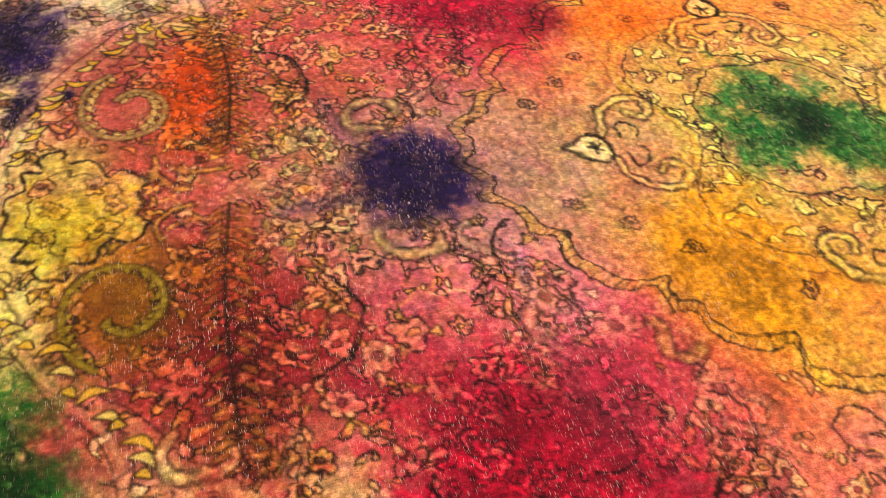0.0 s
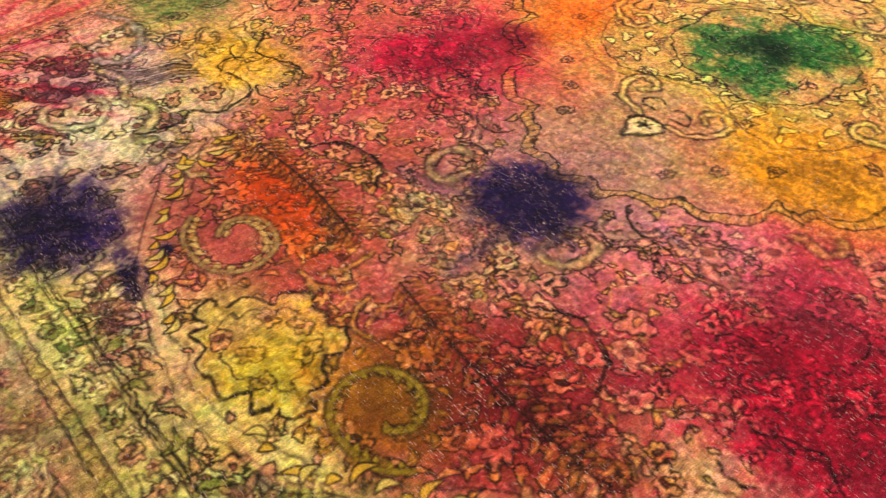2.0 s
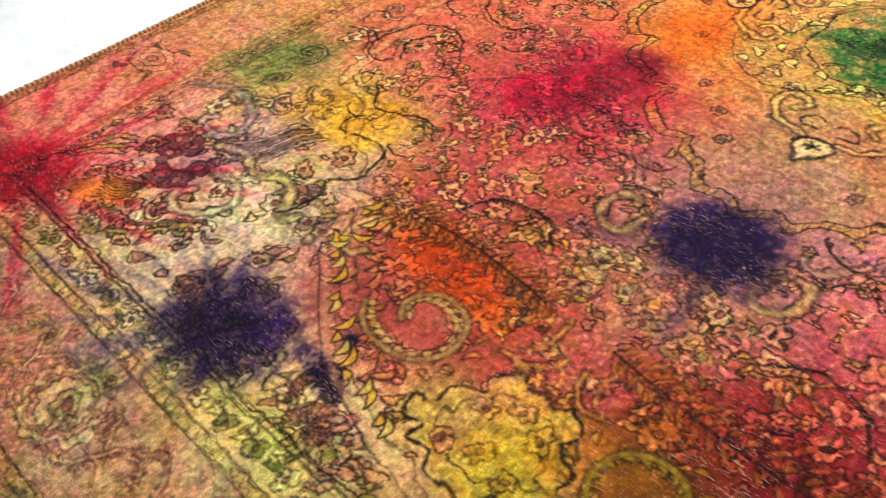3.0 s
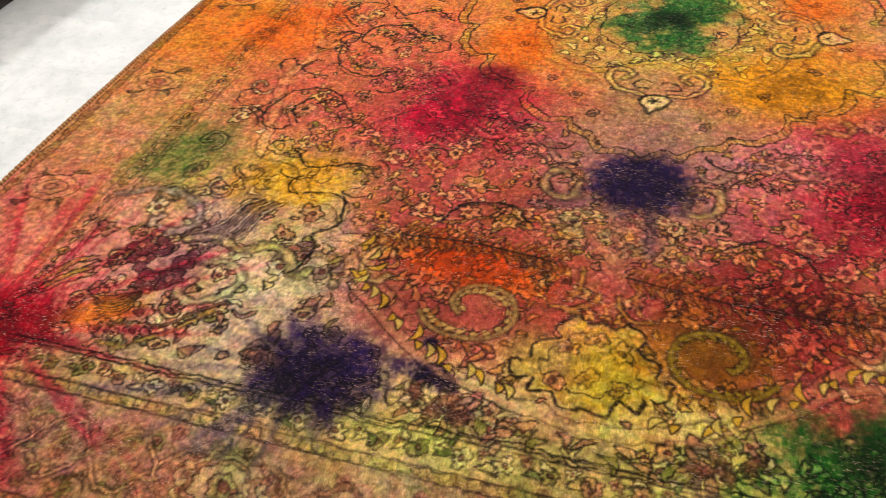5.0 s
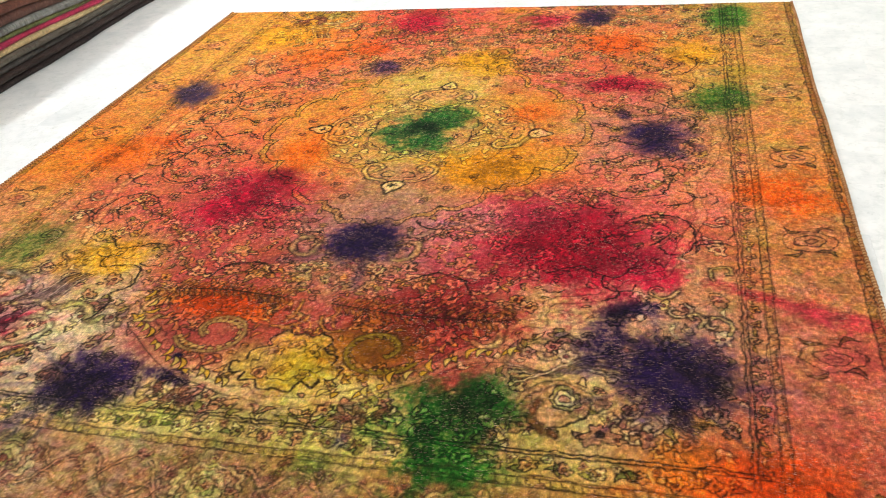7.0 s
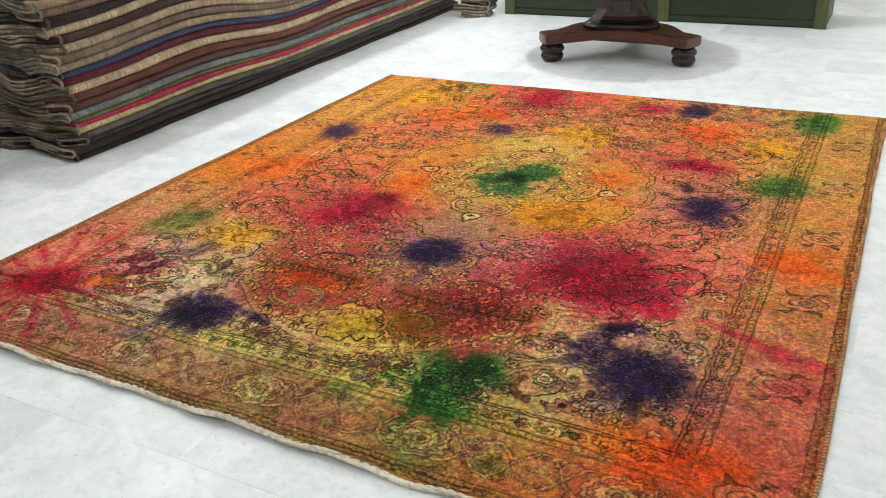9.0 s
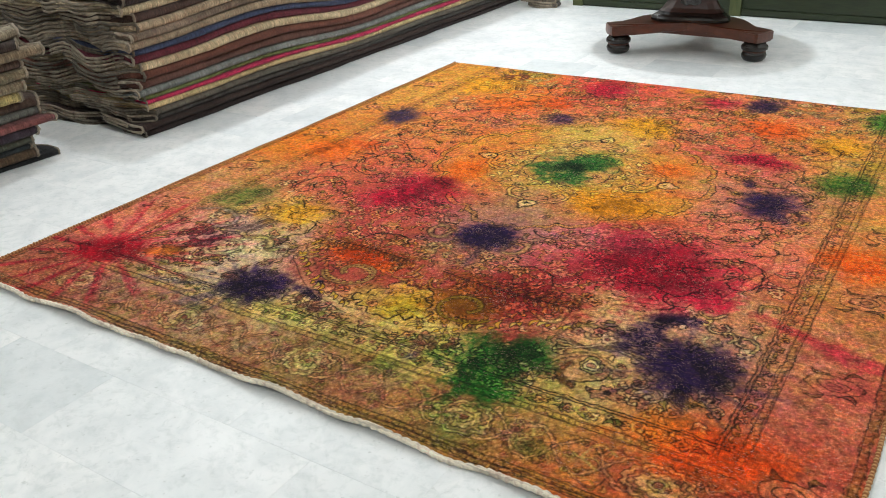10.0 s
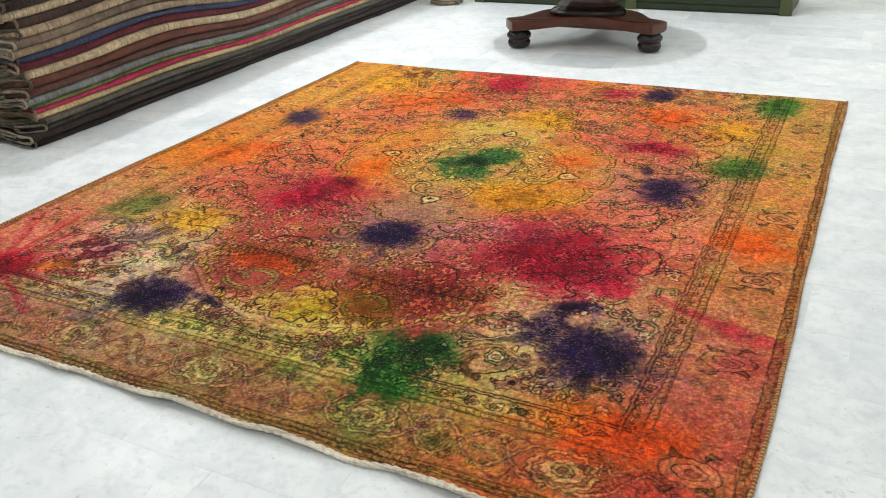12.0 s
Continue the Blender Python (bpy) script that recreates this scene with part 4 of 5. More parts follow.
# worn pile: weft rows showing through, bald flecks and darker knots
WEFT = fbm(0.010, 2, 0.6, (9.0, 0.75))
FLECK = fbm(0.007, 2, 0.6)
paint *= (1 + 0.05 * WEFT + 0.19 * FLECK)[..., None]
bald = smooth(0.62, 0.95, FLECK + 0.35 * fbm(0.2, 3))[..., None] * 0.30
paint[...] = paint * (1 - bald) + np.array((0.90, 0.74, 0.58), np.float32) * bald
knot = smooth(0.55, 0.95, fbm(0.014, 2) + 0.25 * fbm(0.16, 3))[..., None] * 0.22
paint[...] = paint * (1 - knot) + paint * np.array((0.45, 0.36, 0.36), np.float32) * knot

# ---- splashes of dye ----
FRAY, BLOT, GRAIN = fbm(0.045, 4, 0.65), fbm(0.16, 4, 0.6), fbm(0.012, 2, 0.7)


def splash(x, y, wide, tall, rgb, strength=1.0, core=0.35, fray=0.34, turn=0.0, spikes=0, reach=0.0, cover=0.12):
    """A blot of dye: wide and tall are its size; core is the part of it that is full; spikes run out along the pile."""
    r = max(wide, tall) * (0.9 + reach) + 0.12
    i0, i1 = max(0, int((x - r - RX0) / KNOT)), min(RNX, int((x + r - RX0) / KNOT))
    j0, j1 = max(0, int((y - r - RY0) / KNOT)), min(RNY, int((y + r - RY0) / KNOT))
    w = (slice(j0, j1), slice(i0, i1))
    dx, dy = GX[w] - x, GY[w] - y
    c, s = math.cos(turn), math.sin(turn)
    u, v = (dx * c + dy * s) / (wide / 2), (-dx * s + dy * c) / (tall / 2)
    d = np.hypot(u, v)
    edge = 1.0 + fray * (0.75 * FRAY[w] + 0.9 * BLOT[w]) + 0.08 * GRAIN[w]
    if spikes:
        ang = np.arctan2(v, u)
        ray = np.zeros_like(d)
        for k in range(spikes):
            a0 = 2 * math.pi * (k + 0.6 * math.sin(k * 2.4)) / spikes
            near = np.abs((ang - a0 + math.pi) % (2 * math.pi) - math.pi) * np.maximum(d, 0.3)
            ray = np.maximum(ray, np.clip(1 - near / 0.16, 0, 1) * (0.55 + 0.45 * math.sin(k * 5.1)))
        edge = edge + reach * ray
    m = (1 - smooth(core, 1.25, d / np.maximum(edge, 0.25))) * strength
    m = np.clip(m * (1.0 + 0.22 * GRAIN[w]), 0, 1)[..., None]
    old = paint[w]
    shade = old.mean(-1, keepdims=True)
    if cover < 0.3:
        m = m * (1 - 0.38 * smooth(0.56, 0.74, shade))
    dyed = np.array(rgb, np.float32) / 255 * (cover + (1 - cover) * (shade / 0.56) ** 0.9)
    dyed = dyed * (1 + 0.22 * FRAY[w] + 0.12 * GRAIN[w])[..., None]
    paint[w] = old * (1 - m) + np.clip(dyed, 0, 1) * m


GREEN, PURPLE, CRIMSON, ORANGE, GOLDEN, YELLOW = (28, 86, 30), (36, 20, 66), (182, 14, 56), (232, 94, 12), (206, 136, 10), (206, 184, 22)
PINK, BLUSH, RUST, MAUVE = (206, 58, 88), (230, 130, 130), (212, 78, 14), (150, 110, 120)

# broad pale stains first
splash(0.64, -0.70, 0.85, 0.74, PINK, 0.5, 0.1, 0.3)
splash(-0.50, -0.55, 0.62, 0.60, PINK, 0.36, 0.1, 0.3)
splash(1.30, -1.35, 0.40, 0.70, (206, 60, 80), 0.18, 0.1)
splash(-1.25, -1.62, 0.60, 0.62, (206, 84, 92), 0.25, 0.1, 0.3)
splash(0.02, -0.66, 0.55, 0.50, MAUVE, 0.45, 0.1)
splash(0.85, 0.00, 0.55, 0.60, MAUVE, 0.30, 0.1)
splash(0.95, -1.22, 0.62, 0.60, (130, 100, 116), 0.35, 0.1)
splash(-0.50, -1.45, 0.55, 0.50, (130, 110, 110), 0.35, 0.1)
splash(0.40, -0.62, 0.30, 0.22, (236, 150, 170), 0.35, 0.1)
splash(-0.35, -1.60, 1.0, 0.16, (150, 170, 60), 0.30, 0.1)
splash(0.46, -1.60, 0.75, 0.40, (150, 160, 60), 0.35, 0.1)
splash(0.35, -1.12, 0.52, 0.26, (158, 26, 36), 0.60, 0.2)
splash(-0.25, -1.34, 0.52, 0.24, (178, 66, 62), 0.55, 0.2)

splash(-0.075, 0.00, 0.24, 0.27, (44, 98, 44), 0.92, 0.35, 0.45, 0.5, 8, 0.35, 0.2)
splash(0.060, 0.10, 0.24, 0.25, (34, 98, 38), 0.97, 0.42, 0.40, 0.5, 8, 0.35, 0.25)
splash(0.045, -0.085, 0.24, 0.20, (34, 98, 38), 0.94, 0.38, 0.42, 0.2, 8, 0.35, 0.22)
splash(0.00, 0.01, 0.17, 0.18, (28, 84, 34), 0.85, 0.3, 0.4)
splash(1.12, 0.33, 0.27, 0.34, (56, 104, 32), 0.95, 0.35, 0.3, 0, 7, 0.2)
splash(1.16, 1.27, 0.25, 0.36, (52, 110, 28), 0.95, 0.4, 0.3)
splash(-1.10, -0.92, 0.25, 0.36, (84, 104, 46), 0.85, 0.25, 0.32)
splash(0.45, -1.56, 0.31, 0.40, (32, 94, 26), 0.97, 0.42, 0.45, 0.5, 6, 0.25)
splash(0.53, -1.42, 0.19, 0.19, (36, 96, 28), 0.9, 0.35, 0.4)
splash(0.20, -1.68, 0.12, 0.10, (96, 130, 50), 0.5, 0.2)
splash(-0.55, -1.70, 0.14, 0.10, (120, 140, 70), 0.45, 0.2)
splash(0.72, -1.80, 0.12, 0.10, (110, 130, 50), 0.5, 0.2)
splash(0.52, -1.84, 0.20, 0.16, (110, 140, 60), 0.5, 0.2)

splash(0.03, -0.775, 0.235, 0.235, PURPLE, 0.98, 0.55, 0.22, 0.3, 9, 0.3, 0.4)
splash(0.955, -1.28, 0.28, 0.29, PURPLE, 0.98, 0.45, 0.20, 0.4, 13, 0.30, 0.35)
splash(0.80, -1.16, 0.12, 0.30, PURPLE, 0.85, 0.3, 0.5, -0.25)
splash(0.87, -1.04, 0.20, 0.07, PURPLE, 0.9, 0.35, 0.5, 0.35)
splash(1.06, -1.30, 0.18, 0.26, (70, 50, 90), 0.32, 0.1, 0.5)
splash(-0.475, -1.50, 0.29, 0.23, PURPLE, 0.93, 0.35, 0.28, 0.2, 12, 0.5, 0.35)
splash(-0.28, -1.45, 0.17, 0.07, PURPLE, 0.9, 0.35, 0.5, -0.1)
splash(-0.58, -1.64, 0.07, 0.30, (80, 72, 100), 0.65, 0.1, 0.4, -0.5)
splash(-0.80, -1.62, 0.34, 0.05, (90, 76, 110), 0.6, 0.1, 0.4, 0.25)
for k in range(9):
    a_ = 2.6 + k * 0.26
    splash(-0.50 + 0.20 * math.cos(a_), -1.50 + 0.17 * math.sin(a_), 0.26, 0.022, (70, 58, 92), 0.42, 0.1, 0.4, a_)
for k in range(14):
    a_ = k * 0.45
    splash(0.96 + 0.20 * math.cos(a_), -1.30 + 0.20 * math.sin(a_), 0.22, 0.024, (60, 40, 86), 0.38, 0.1, 0.4, a_)
splash(-1.15, 0.33, 0.22, 0.28, (58, 44, 80), 0.92, 0.3, 0.35, 0, 11, 0.5, 0.35)
splash(-0.34, 0.65, 0.20, 0.19, (80, 50, 92), 0.9, 0.3, 0.45, 0.4, 7, 0.4)
splash(0.88, -0.02, 0.23, 0.30, PURPLE, 0.93, 0.3, 0.42, 0.2, 10, 0.45, 0.35)
splash(0.75, 0.17, 0.06, 0.16, PURPLE, 0.8, 0.2, 0.5, 0.5)
splash(0.54, 1.29, 0.22, 0.26, PURPLE, 0.93, 0.35, 0.4)
splash(-0.30, -1.375, 0.035, 0.035, PURPLE, 0.9, 0.4)
splash(0.07, -0.95, 0.04, 0.24, (80, 54, 90), 0.55, 0.1, 0.4, 0.1)
splash(-0.15, -0.90, 0.26, 0.05, (110, 60, 96), 0.5, 0.1, 0.4, 0.2)
splash(0.24, -1.60, 0.05, 0.10, (70, 60, 100), 0.6, 0.1)
splash(0.28, -0.66, 0.18, 0.06, (120, 96, 130), 0.5, 0.1)
splash(-0.90, -1.28, 0.17, 0.20, (126, 58, 90), 0.55, 0.2)
splash(-0.87, -1.12, 0.24, 0.26, (160, 130, 150), 0.55, 0.2)

splash(-0.48, -0.58, 0.34, 0.40, CRIMSON, 0.95, 0.28, 0.38)
splash(-0.42, -0.38, 0.16, 0.14, (140, 10, 44), 0.85, 0.25, 0.45)
splash(0.66, -0.76, 0.56, 0.52, (172, 12, 46), 0.95, 0.30, 0.36)
splash(0.88, -0.86, 0.30, 0.20, (196, 22, 66), 0.85, 0.3, 0.35, -0.3)
splash(0.52, -0.62, 0.26, 0.18, PINK, 0.7, 0.2)
splash(0.72, 0.46, 0.27, 0.18, CRIMSON, 0.92, 0.3, 0.4)
splash(-0.34, 1.25, 0.30, 0.30, CRIMSON, 0.92, 0.28, 0.38)
splash(0.32, 1.27, 0.26, 0.24, (186, 40, 72), 0.85, 0.2, 0.38)
splash(-1.19, -1.55, 0.36, 0.25, (172, 4, 36), 0.98, 0.46, 0.22, 0.45, 9, 0.25)
for k in range(34):
    a_ = k * 0.185 + 0.12 * math.sin(k * 3.1)
    n_ = 0.19 + 0.13 * abs(math.sin(k * 1.9))
    splash(-1.19 + n_ * math.cos(a_), -1.55 + n_ * math.sin(a_), 0.26 + 0.3 * abs(math.sin(k * 2.7)), 0.030, (190, 20, 56), 0.25 + 0.35 * abs(math.sin(k * 1.3)), 0.05, 0.4, a_)
splash(1.18, -0.945, 0.62, 0.085, (186, 34, 62), 0.68, 0.12, 0.45, -0.36)
splash(1.30, -1.02, 0.34, 0.10, (206, 60, 88), 0.4, 0.1, 0.35, -0.36)
splash(1.38, -1.18, 0.20, 0.20, (206, 60, 84), 0.3, 0.2)
splash(1.24, -1.78, 0.26, 0.22, (206, 60, 56), 0.5, 0.15, 0.4)

splash(-0.27, -1.13, 0.30, 0.17, (214, 76, 8), 0.92, 0.32, 0.36, 0, 0, 0, 0.3)
splash(-0.17, -1.18, 0.15, 0.08, ORANGE, 0.7, 0.3, 0.4)
splash(-0.40, -0.20, 0.24, 0.34, (238, 112, 20), 0.92, 0.3, 0.36)
splash(0.40, 0.17, 0.22, 0.22, (228, 112, 30), 0.92, 0.3, 0.36)
splash(-0.68, 0.78, 0.46, 0.34, (238, 108, 24), 0.85, 0.2, 0.4)
splash(-0.50, 0.90, 0.26, 0.20, (238, 96, 20), 0.8, 0.2, 0.4)
splash(1.29, -0.42, 0.33, 0.32, ORANGE, 0.95, 0.3, 0.32)
splash(-1.16, -0.25, 0.40, 0.34, (238, 112, 20), 0.88, 0.22, 0.36)
splash(-1.02, -0.12, 0.20, 0.14, (226, 90, 24), 0.7, 0.2)
splash(1.14, -1.60, 0.36, 0.24, (234, 84, 18), 0.95, 0.25, 0.42, 0.2, 8, 0.3)
splash(0.98, -1.56, 0.18, 0.16, (238, 130, 30), 0.7, 0.2)
splash(0.66, 0.92, 0.36, 0.34, (236, 100, 24), 0.9, 0.2, 0.38)
splash(-1.00, -1.46, 0.22, 0.10, (240, 140, 40), 0.8, 0.2, 0.4, 0.5)
splash(0.15, -1.10, 0.20, 0.08, (214, 110, 40), 0.5, 0.2)
splash(0.60, -0.36, 0.22, 0.12, (238, 110, 70), 0.5, 0.2)

splash(0.32, -0.28, 0.40, 0.30, GOLDEN, 0.95, 0.45, 0.30)
splash(0.10, 0.70, 0.36, 0.34, (200, 148, 20), 0.9, 0.3, 0.38)
splash(-0.78, -0.96, 0.27, 0.24, (190, 138, 18), 0.9, 0.28, 0.42)
splash(0.06, -1.37, 0.19, 0.22, (194, 160, 18), 0.62, 0.28, 0.36)
splash(-0.10, -1.36, 0.14, 0.14, (214, 200, 90), 0.5, 0.2)
splash(-1.02, 1.08, 0.40, 0.42, (228, 158, 28), 0.85, 0.25, 0.36)
splash(1.02, 0.80, 0.27, 0.32, (214, 150, 22), 0.88, 0.28, 0.38)
splash(0.22, -1.28, 0.28, 0.27, (160, 84, 18), 0.80, 0.40, 0.30)
splash(0.21, -1.28, 0.18, 0.18, (176, 148, 20), 0.5, 0.3, 0.4)
splash(-0.35, 1.40, 0.20, 0.12, (150, 60, 40), 0.4, 0.1)
splash(0.12, 1.42, 0.22, 0.14, (232, 160, 40), 0.7, 0.3)
splash(-0.85, 1.40, 0.26, 0.12, (160, 150, 50), 0.5, 0.2)
splash(1.18, 0.60, 0.16, 0.26, (170, 150, 50), 0.5, 0.1)
splash(1.12, 0.05, 0.20, 0.30, (140, 120, 80), 0.4, 0.1)

# the strongest knots of the scrolls and ribs stand out of the dye again
great_scroll(-0.222, -1.268, 1, (0.68, 0.28, 0.24), (0.84, 0.68, 0.40), (0.86, 0.52, 0.20), 0.62)
great_scroll(0.215, -1.288, -1, (0.60, 0.32, 0.08), (0.72, 0.60, 0.14), (0.76, 0.54, 0.10), 0.62)
for rim_, pitch_ in (([(0.13, -1.470), (0.24, -1.460), (0.30, -1.400), (0.38, -1.355), (0.44, -1.300), (0.50, -1.272), (0.57, -1.262)], 1),
                     ([(-0.12, -1.470), (-0.19, -1.446), (-0.27, -1.428), (-0.33, -1.390), (-0.40, -1.340), (-0.47, -1.280), (-0.515, -1.245), (-0.50, -1.190), (-0.54, -1.140)], -1)):
    rim_line = curve(rim_, 5)
    draw([(x - 0.012 * pitch_, y - 0.014) for x, y in rim_line], line=(0.84, 0.60, 0.44), width=0.011, closed=False, strength=0.5)
    draw([(x - 0.004 * pitch_, y - 0.024) for x, y in rim_line], line=DARK, width=0.0040, closed=False, strength=0.5)
    for k, q in enumerate(rim_line):
        if k % 2:
            continue
        d_ = rim_line[min(k + 1, len(rim_line) - 1)] - rim_line[max(k - 1, 0)]
        leaf(q[0], q[1], 0.040 + 0.016 * math.sin(k * 2.1), 0.016, math.atan2(d_[1], d_[0]) + (0.75 + 0.4 * math.sin(k * 1.3)) * pitch_, (0.86, 0.68, 0.18) if k % 3 else (0.88, 0.78, 0.40), "", 0.5 * pitch_, 0.85, 0.75)
for run_ in ([(-0.46, -1.085), (-0.30, -1.075), (-0.11, -1.095)], [(0.04, -1.105), (0.25, -1.13), (0.49, -1.13)]):
    line_ = curve(run_, 9)
    draw(line_, line=DARK, width=0.006, closed=False, strength=0.75)
    for k, q in enumerate(line_):
        for side_ in (1, -1):
            n_ = rr_.uniform(0.022, 0.042)
            draw([q, (q[0] + 0.6 * n_, q[1] + side_ * n_)], line=(0.24, 0.12, 0.05), width=0.005, closed=False, strength=0.6)
            leaf(q[0] + 0.006, q[1] + side_ * 0.012, n_, 0.012, side_ * 0.9, (0.78, 0.48, 0.16), "", 0.3, 0.45, 0.3)
paint = np.clip(paint, 0.02, 0.97) ** 1.12 * np.array((0.945, 0.925, 0.835), np.float32)

# ---- the sheet of the rug ----
X_WEST, X_EAST, Y_NEAR, Y_FAR, PILE = -1.502, 1.455, -1.932, 1.485, 0.0105


def sheet_lines(stops):
    out = [np.arange(a, b, step) for (a, step), (b, _) in zip(stops, stops[1:])]
    return np.concatenate(out + [[stops[-1][0]]])


us = sheet_lines([(X_WEST, 0.0040), (-0.95, 0.0023), (0.70, 0.0025), (X_EAST, 0)])
vs = sheet_lines([(Y_NEAR, 0.0024), (-1.60, 0.0023), (0.05, 0.0044), (0.60, 0.0062), (Y_FAR, 0)])
SU, SV = np.meshgrid(us, vs)


def wobble(t, seed, amount):
    return amount * (np.sin(t * 2.1 + seed) + 0.6 * np.sin(t * 5.3 + 2 * seed) + 0.35 * np.sin(t * 11.7 + 3 * seed)) / 1.6


def near_wave(x):
    return wobble(x, 2.0, 0.007) + 0.0035 * np.sin(x * 19 + 0.6) + 0.002 * np.sin(x * 37 + 2.0)


fx, fy = (SU - X_WEST) / (X_EAST - X_WEST), (SV - Y_NEAR) / (Y_FAR - Y_NEAR)
SX = SU + (1 - fx) ** 12 * wobble(SV, 1.0, 0.006) + fx**12 * wobble(SV, 4.0, 0.005)
SY = SV + (1 - fy) ** 12 * near_wave(SU) + fy**12 * wobble(SU, 0.5, 0.007)
SZ = PILE + 0.0012 * np.sin(SU * 7 + SV * 3) + 0.0010 * np.sin(SV * 9 - SU * 4)
edge_dist = np.minimum(np.minimum(SU - X_WEST, X_EAST - SU), np.minimum(SV - Y_NEAR, Y_FAR - SV))
SZ = np.where(edge_dist < 0.010, SZ * (0.55 + 45 * np.clip(edge_dist, 0, 0.01)), SZ)
lift = np.clip(1 - (SV - Y_NEAR) / 0.10, 0, 1)
SZ += lift**2 * 0.0055 * (2 + np.sin(SU * 6.2 + 1.0) + np.sin(SU * 15.0 + 2.0))
ci = np.clip((SX - RX0) / KNOT, 0, RNX - 1.01)
cj = np.clip((SY - RY0) / KNOT, 0, RNY - 1.01)
i_, j_ = ci.astype(int), cj.astype(int)
fi, fj = (ci - i_)[..., None], (cj - j_)[..., None]
seen = (paint[j_, i_] * (1 - fi) + paint[j_, i_ + 1] * fi) * (1 - fj) + (paint[j_ + 1, i_] * (1 - fi) + paint[j_ + 1, i_ + 1] * fi) * fj
seen = np.where(seen <= 0.04045, seen / 12.92, ((seen + 0.055) / 1.055) ** 2.4)
nv, nu = SX.shape
pile = bpy.data.meshes.new("woven_face")
pile.vertices.add(nu * nv)
pile.vertices.foreach_set("co", np.stack([SX, SY, SZ], -1).astype(np.float32).ravel())
k0 = (np.arange(nv - 1)[:, None] * nu + np.arange(nu - 1)[None]).ravel()
quads = np.stack([k0, k0 + 1, k0 + 1 + nu, k0 + nu], 1)
pile.loops.add(quads.size)
pile.loops.foreach_set("vertex_index", quads.ravel().astype(np.int32))
pile.polygons.add(len(quads))
pile.polygons.foreach_set("loop_start", np.arange(0, quads.size, 4, dtype=np.int32))
pile.update(calc_edges=True)
tint = pile.color_attributes.new("dye", "FLOAT_COLOR", "POINT")
tint.data.foreach_set("color", np.concatenate([seen, np.ones((nv, nu, 1))], -1).astype(np.float32).ravel())
pile.materials.append(MAT_RUG)
pile.shade_smooth()

rug = tagged(new("rug"), "worn medallion rug overdyed orange and pink, splashed purple and green", "rug")
pile_ob = new("woven_face", pile)
pile_ob.parent = rug


def cord(name, line, radius, material, label, twist=0.25, n=7):
    """A wrapped or frayed edge cord that follows a line."""
    bm, loops = bmesh.new(), []
    for k, (x, y, z) in enumerate(line):
        ax, ay, _ = line[max(k - 1, 0)]
        bx, by, _ = line[min(k + 1, len(line) - 1)]
        l_ = math.hypot(bx - ax, by - ay)
        nx_, ny_ = -(by - ay) / l_, (bx - ax) / l_
        r = radius * (1 + 0.6 * twist * (1 if k % 2 else -1) + 0.15 * math.sin(k * 1.7))
        loops.append([bm.verts.new((x + nx_ * r * math.cos(a), y + ny_ * r * math.cos(a), z + r * math.sin(a))) for a in (2 * math.pi * q / n for q in range(n))])
    for a, b in zip(loops, loops[1:]):
        for q in range(n):
            bm.faces.new((a[q], a[(q + 1) % n], b[(q + 1) % n], b[q]))
    bm.faces.new(loops[0])
    bm.faces.new(loops[-1][::-1])
    bmesh.ops.recalc_face_normals(bm, faces=bm.faces)
    return part(name, bm, material, rug, label, True)


def along_near(t):
    x = X_WEST + (X_EAST - X_WEST) * t
    lift_ = 0.0055 * (2 + math.sin(x * 6.2 + 1.0) + math.sin(x * 15.0 + 2.0))
    return (x, Y_NEAR + float(near_wave(x)) - 0.004 + 0.0012 * math.sin(x * 210), 0.0080 + lift_ * 0.8)


cord("end_binding", [along_near(k / 420) for k in range(421)], 0.0080, MAT_CREAM, "frayed cream wool end binding", 0.10)


def side_line(x, seed, amount, n):
    return [(x + float(wobble(y, seed, amount)), y, 0.007) for y in (Y_NEAR + (Y_FAR - Y_NEAR) * k / n for k in range(n + 1))]


cord("side_cord", side_line(X_EAST + 0.004, 4.0, 0.005, 560), 0.0062, MAT_STITCH, "tan overcast side cord", 0.22, 6)
cord("side_cord", side_line(X_WEST - 0.004, 1.0, 0.006, 560), 0.0062, MAT_STITCH, "tan overcast side cord", 0.22, 6)

# ---- folded rugs, stacked along the side ----
WOOLS = {}


def wool(rgb):
    if rgb not in WOOLS:
        WOOLS[rgb] = wool_material("old_wool", tuple(min(255, int(c * 1.13)) for c in rgb), 0.60, 48.0, 0.6)
    return WOOLS[rgb]


MAT_SELVEDGE = wool_material("grey_cut_wool", (158, 146, 128), 0.3, 90.0, 0.75)
MAT_SELVEDGE_DARK = wool_material("dark_cut_wool", (112, 104, 92), 0.3, 90.0, 0.7)


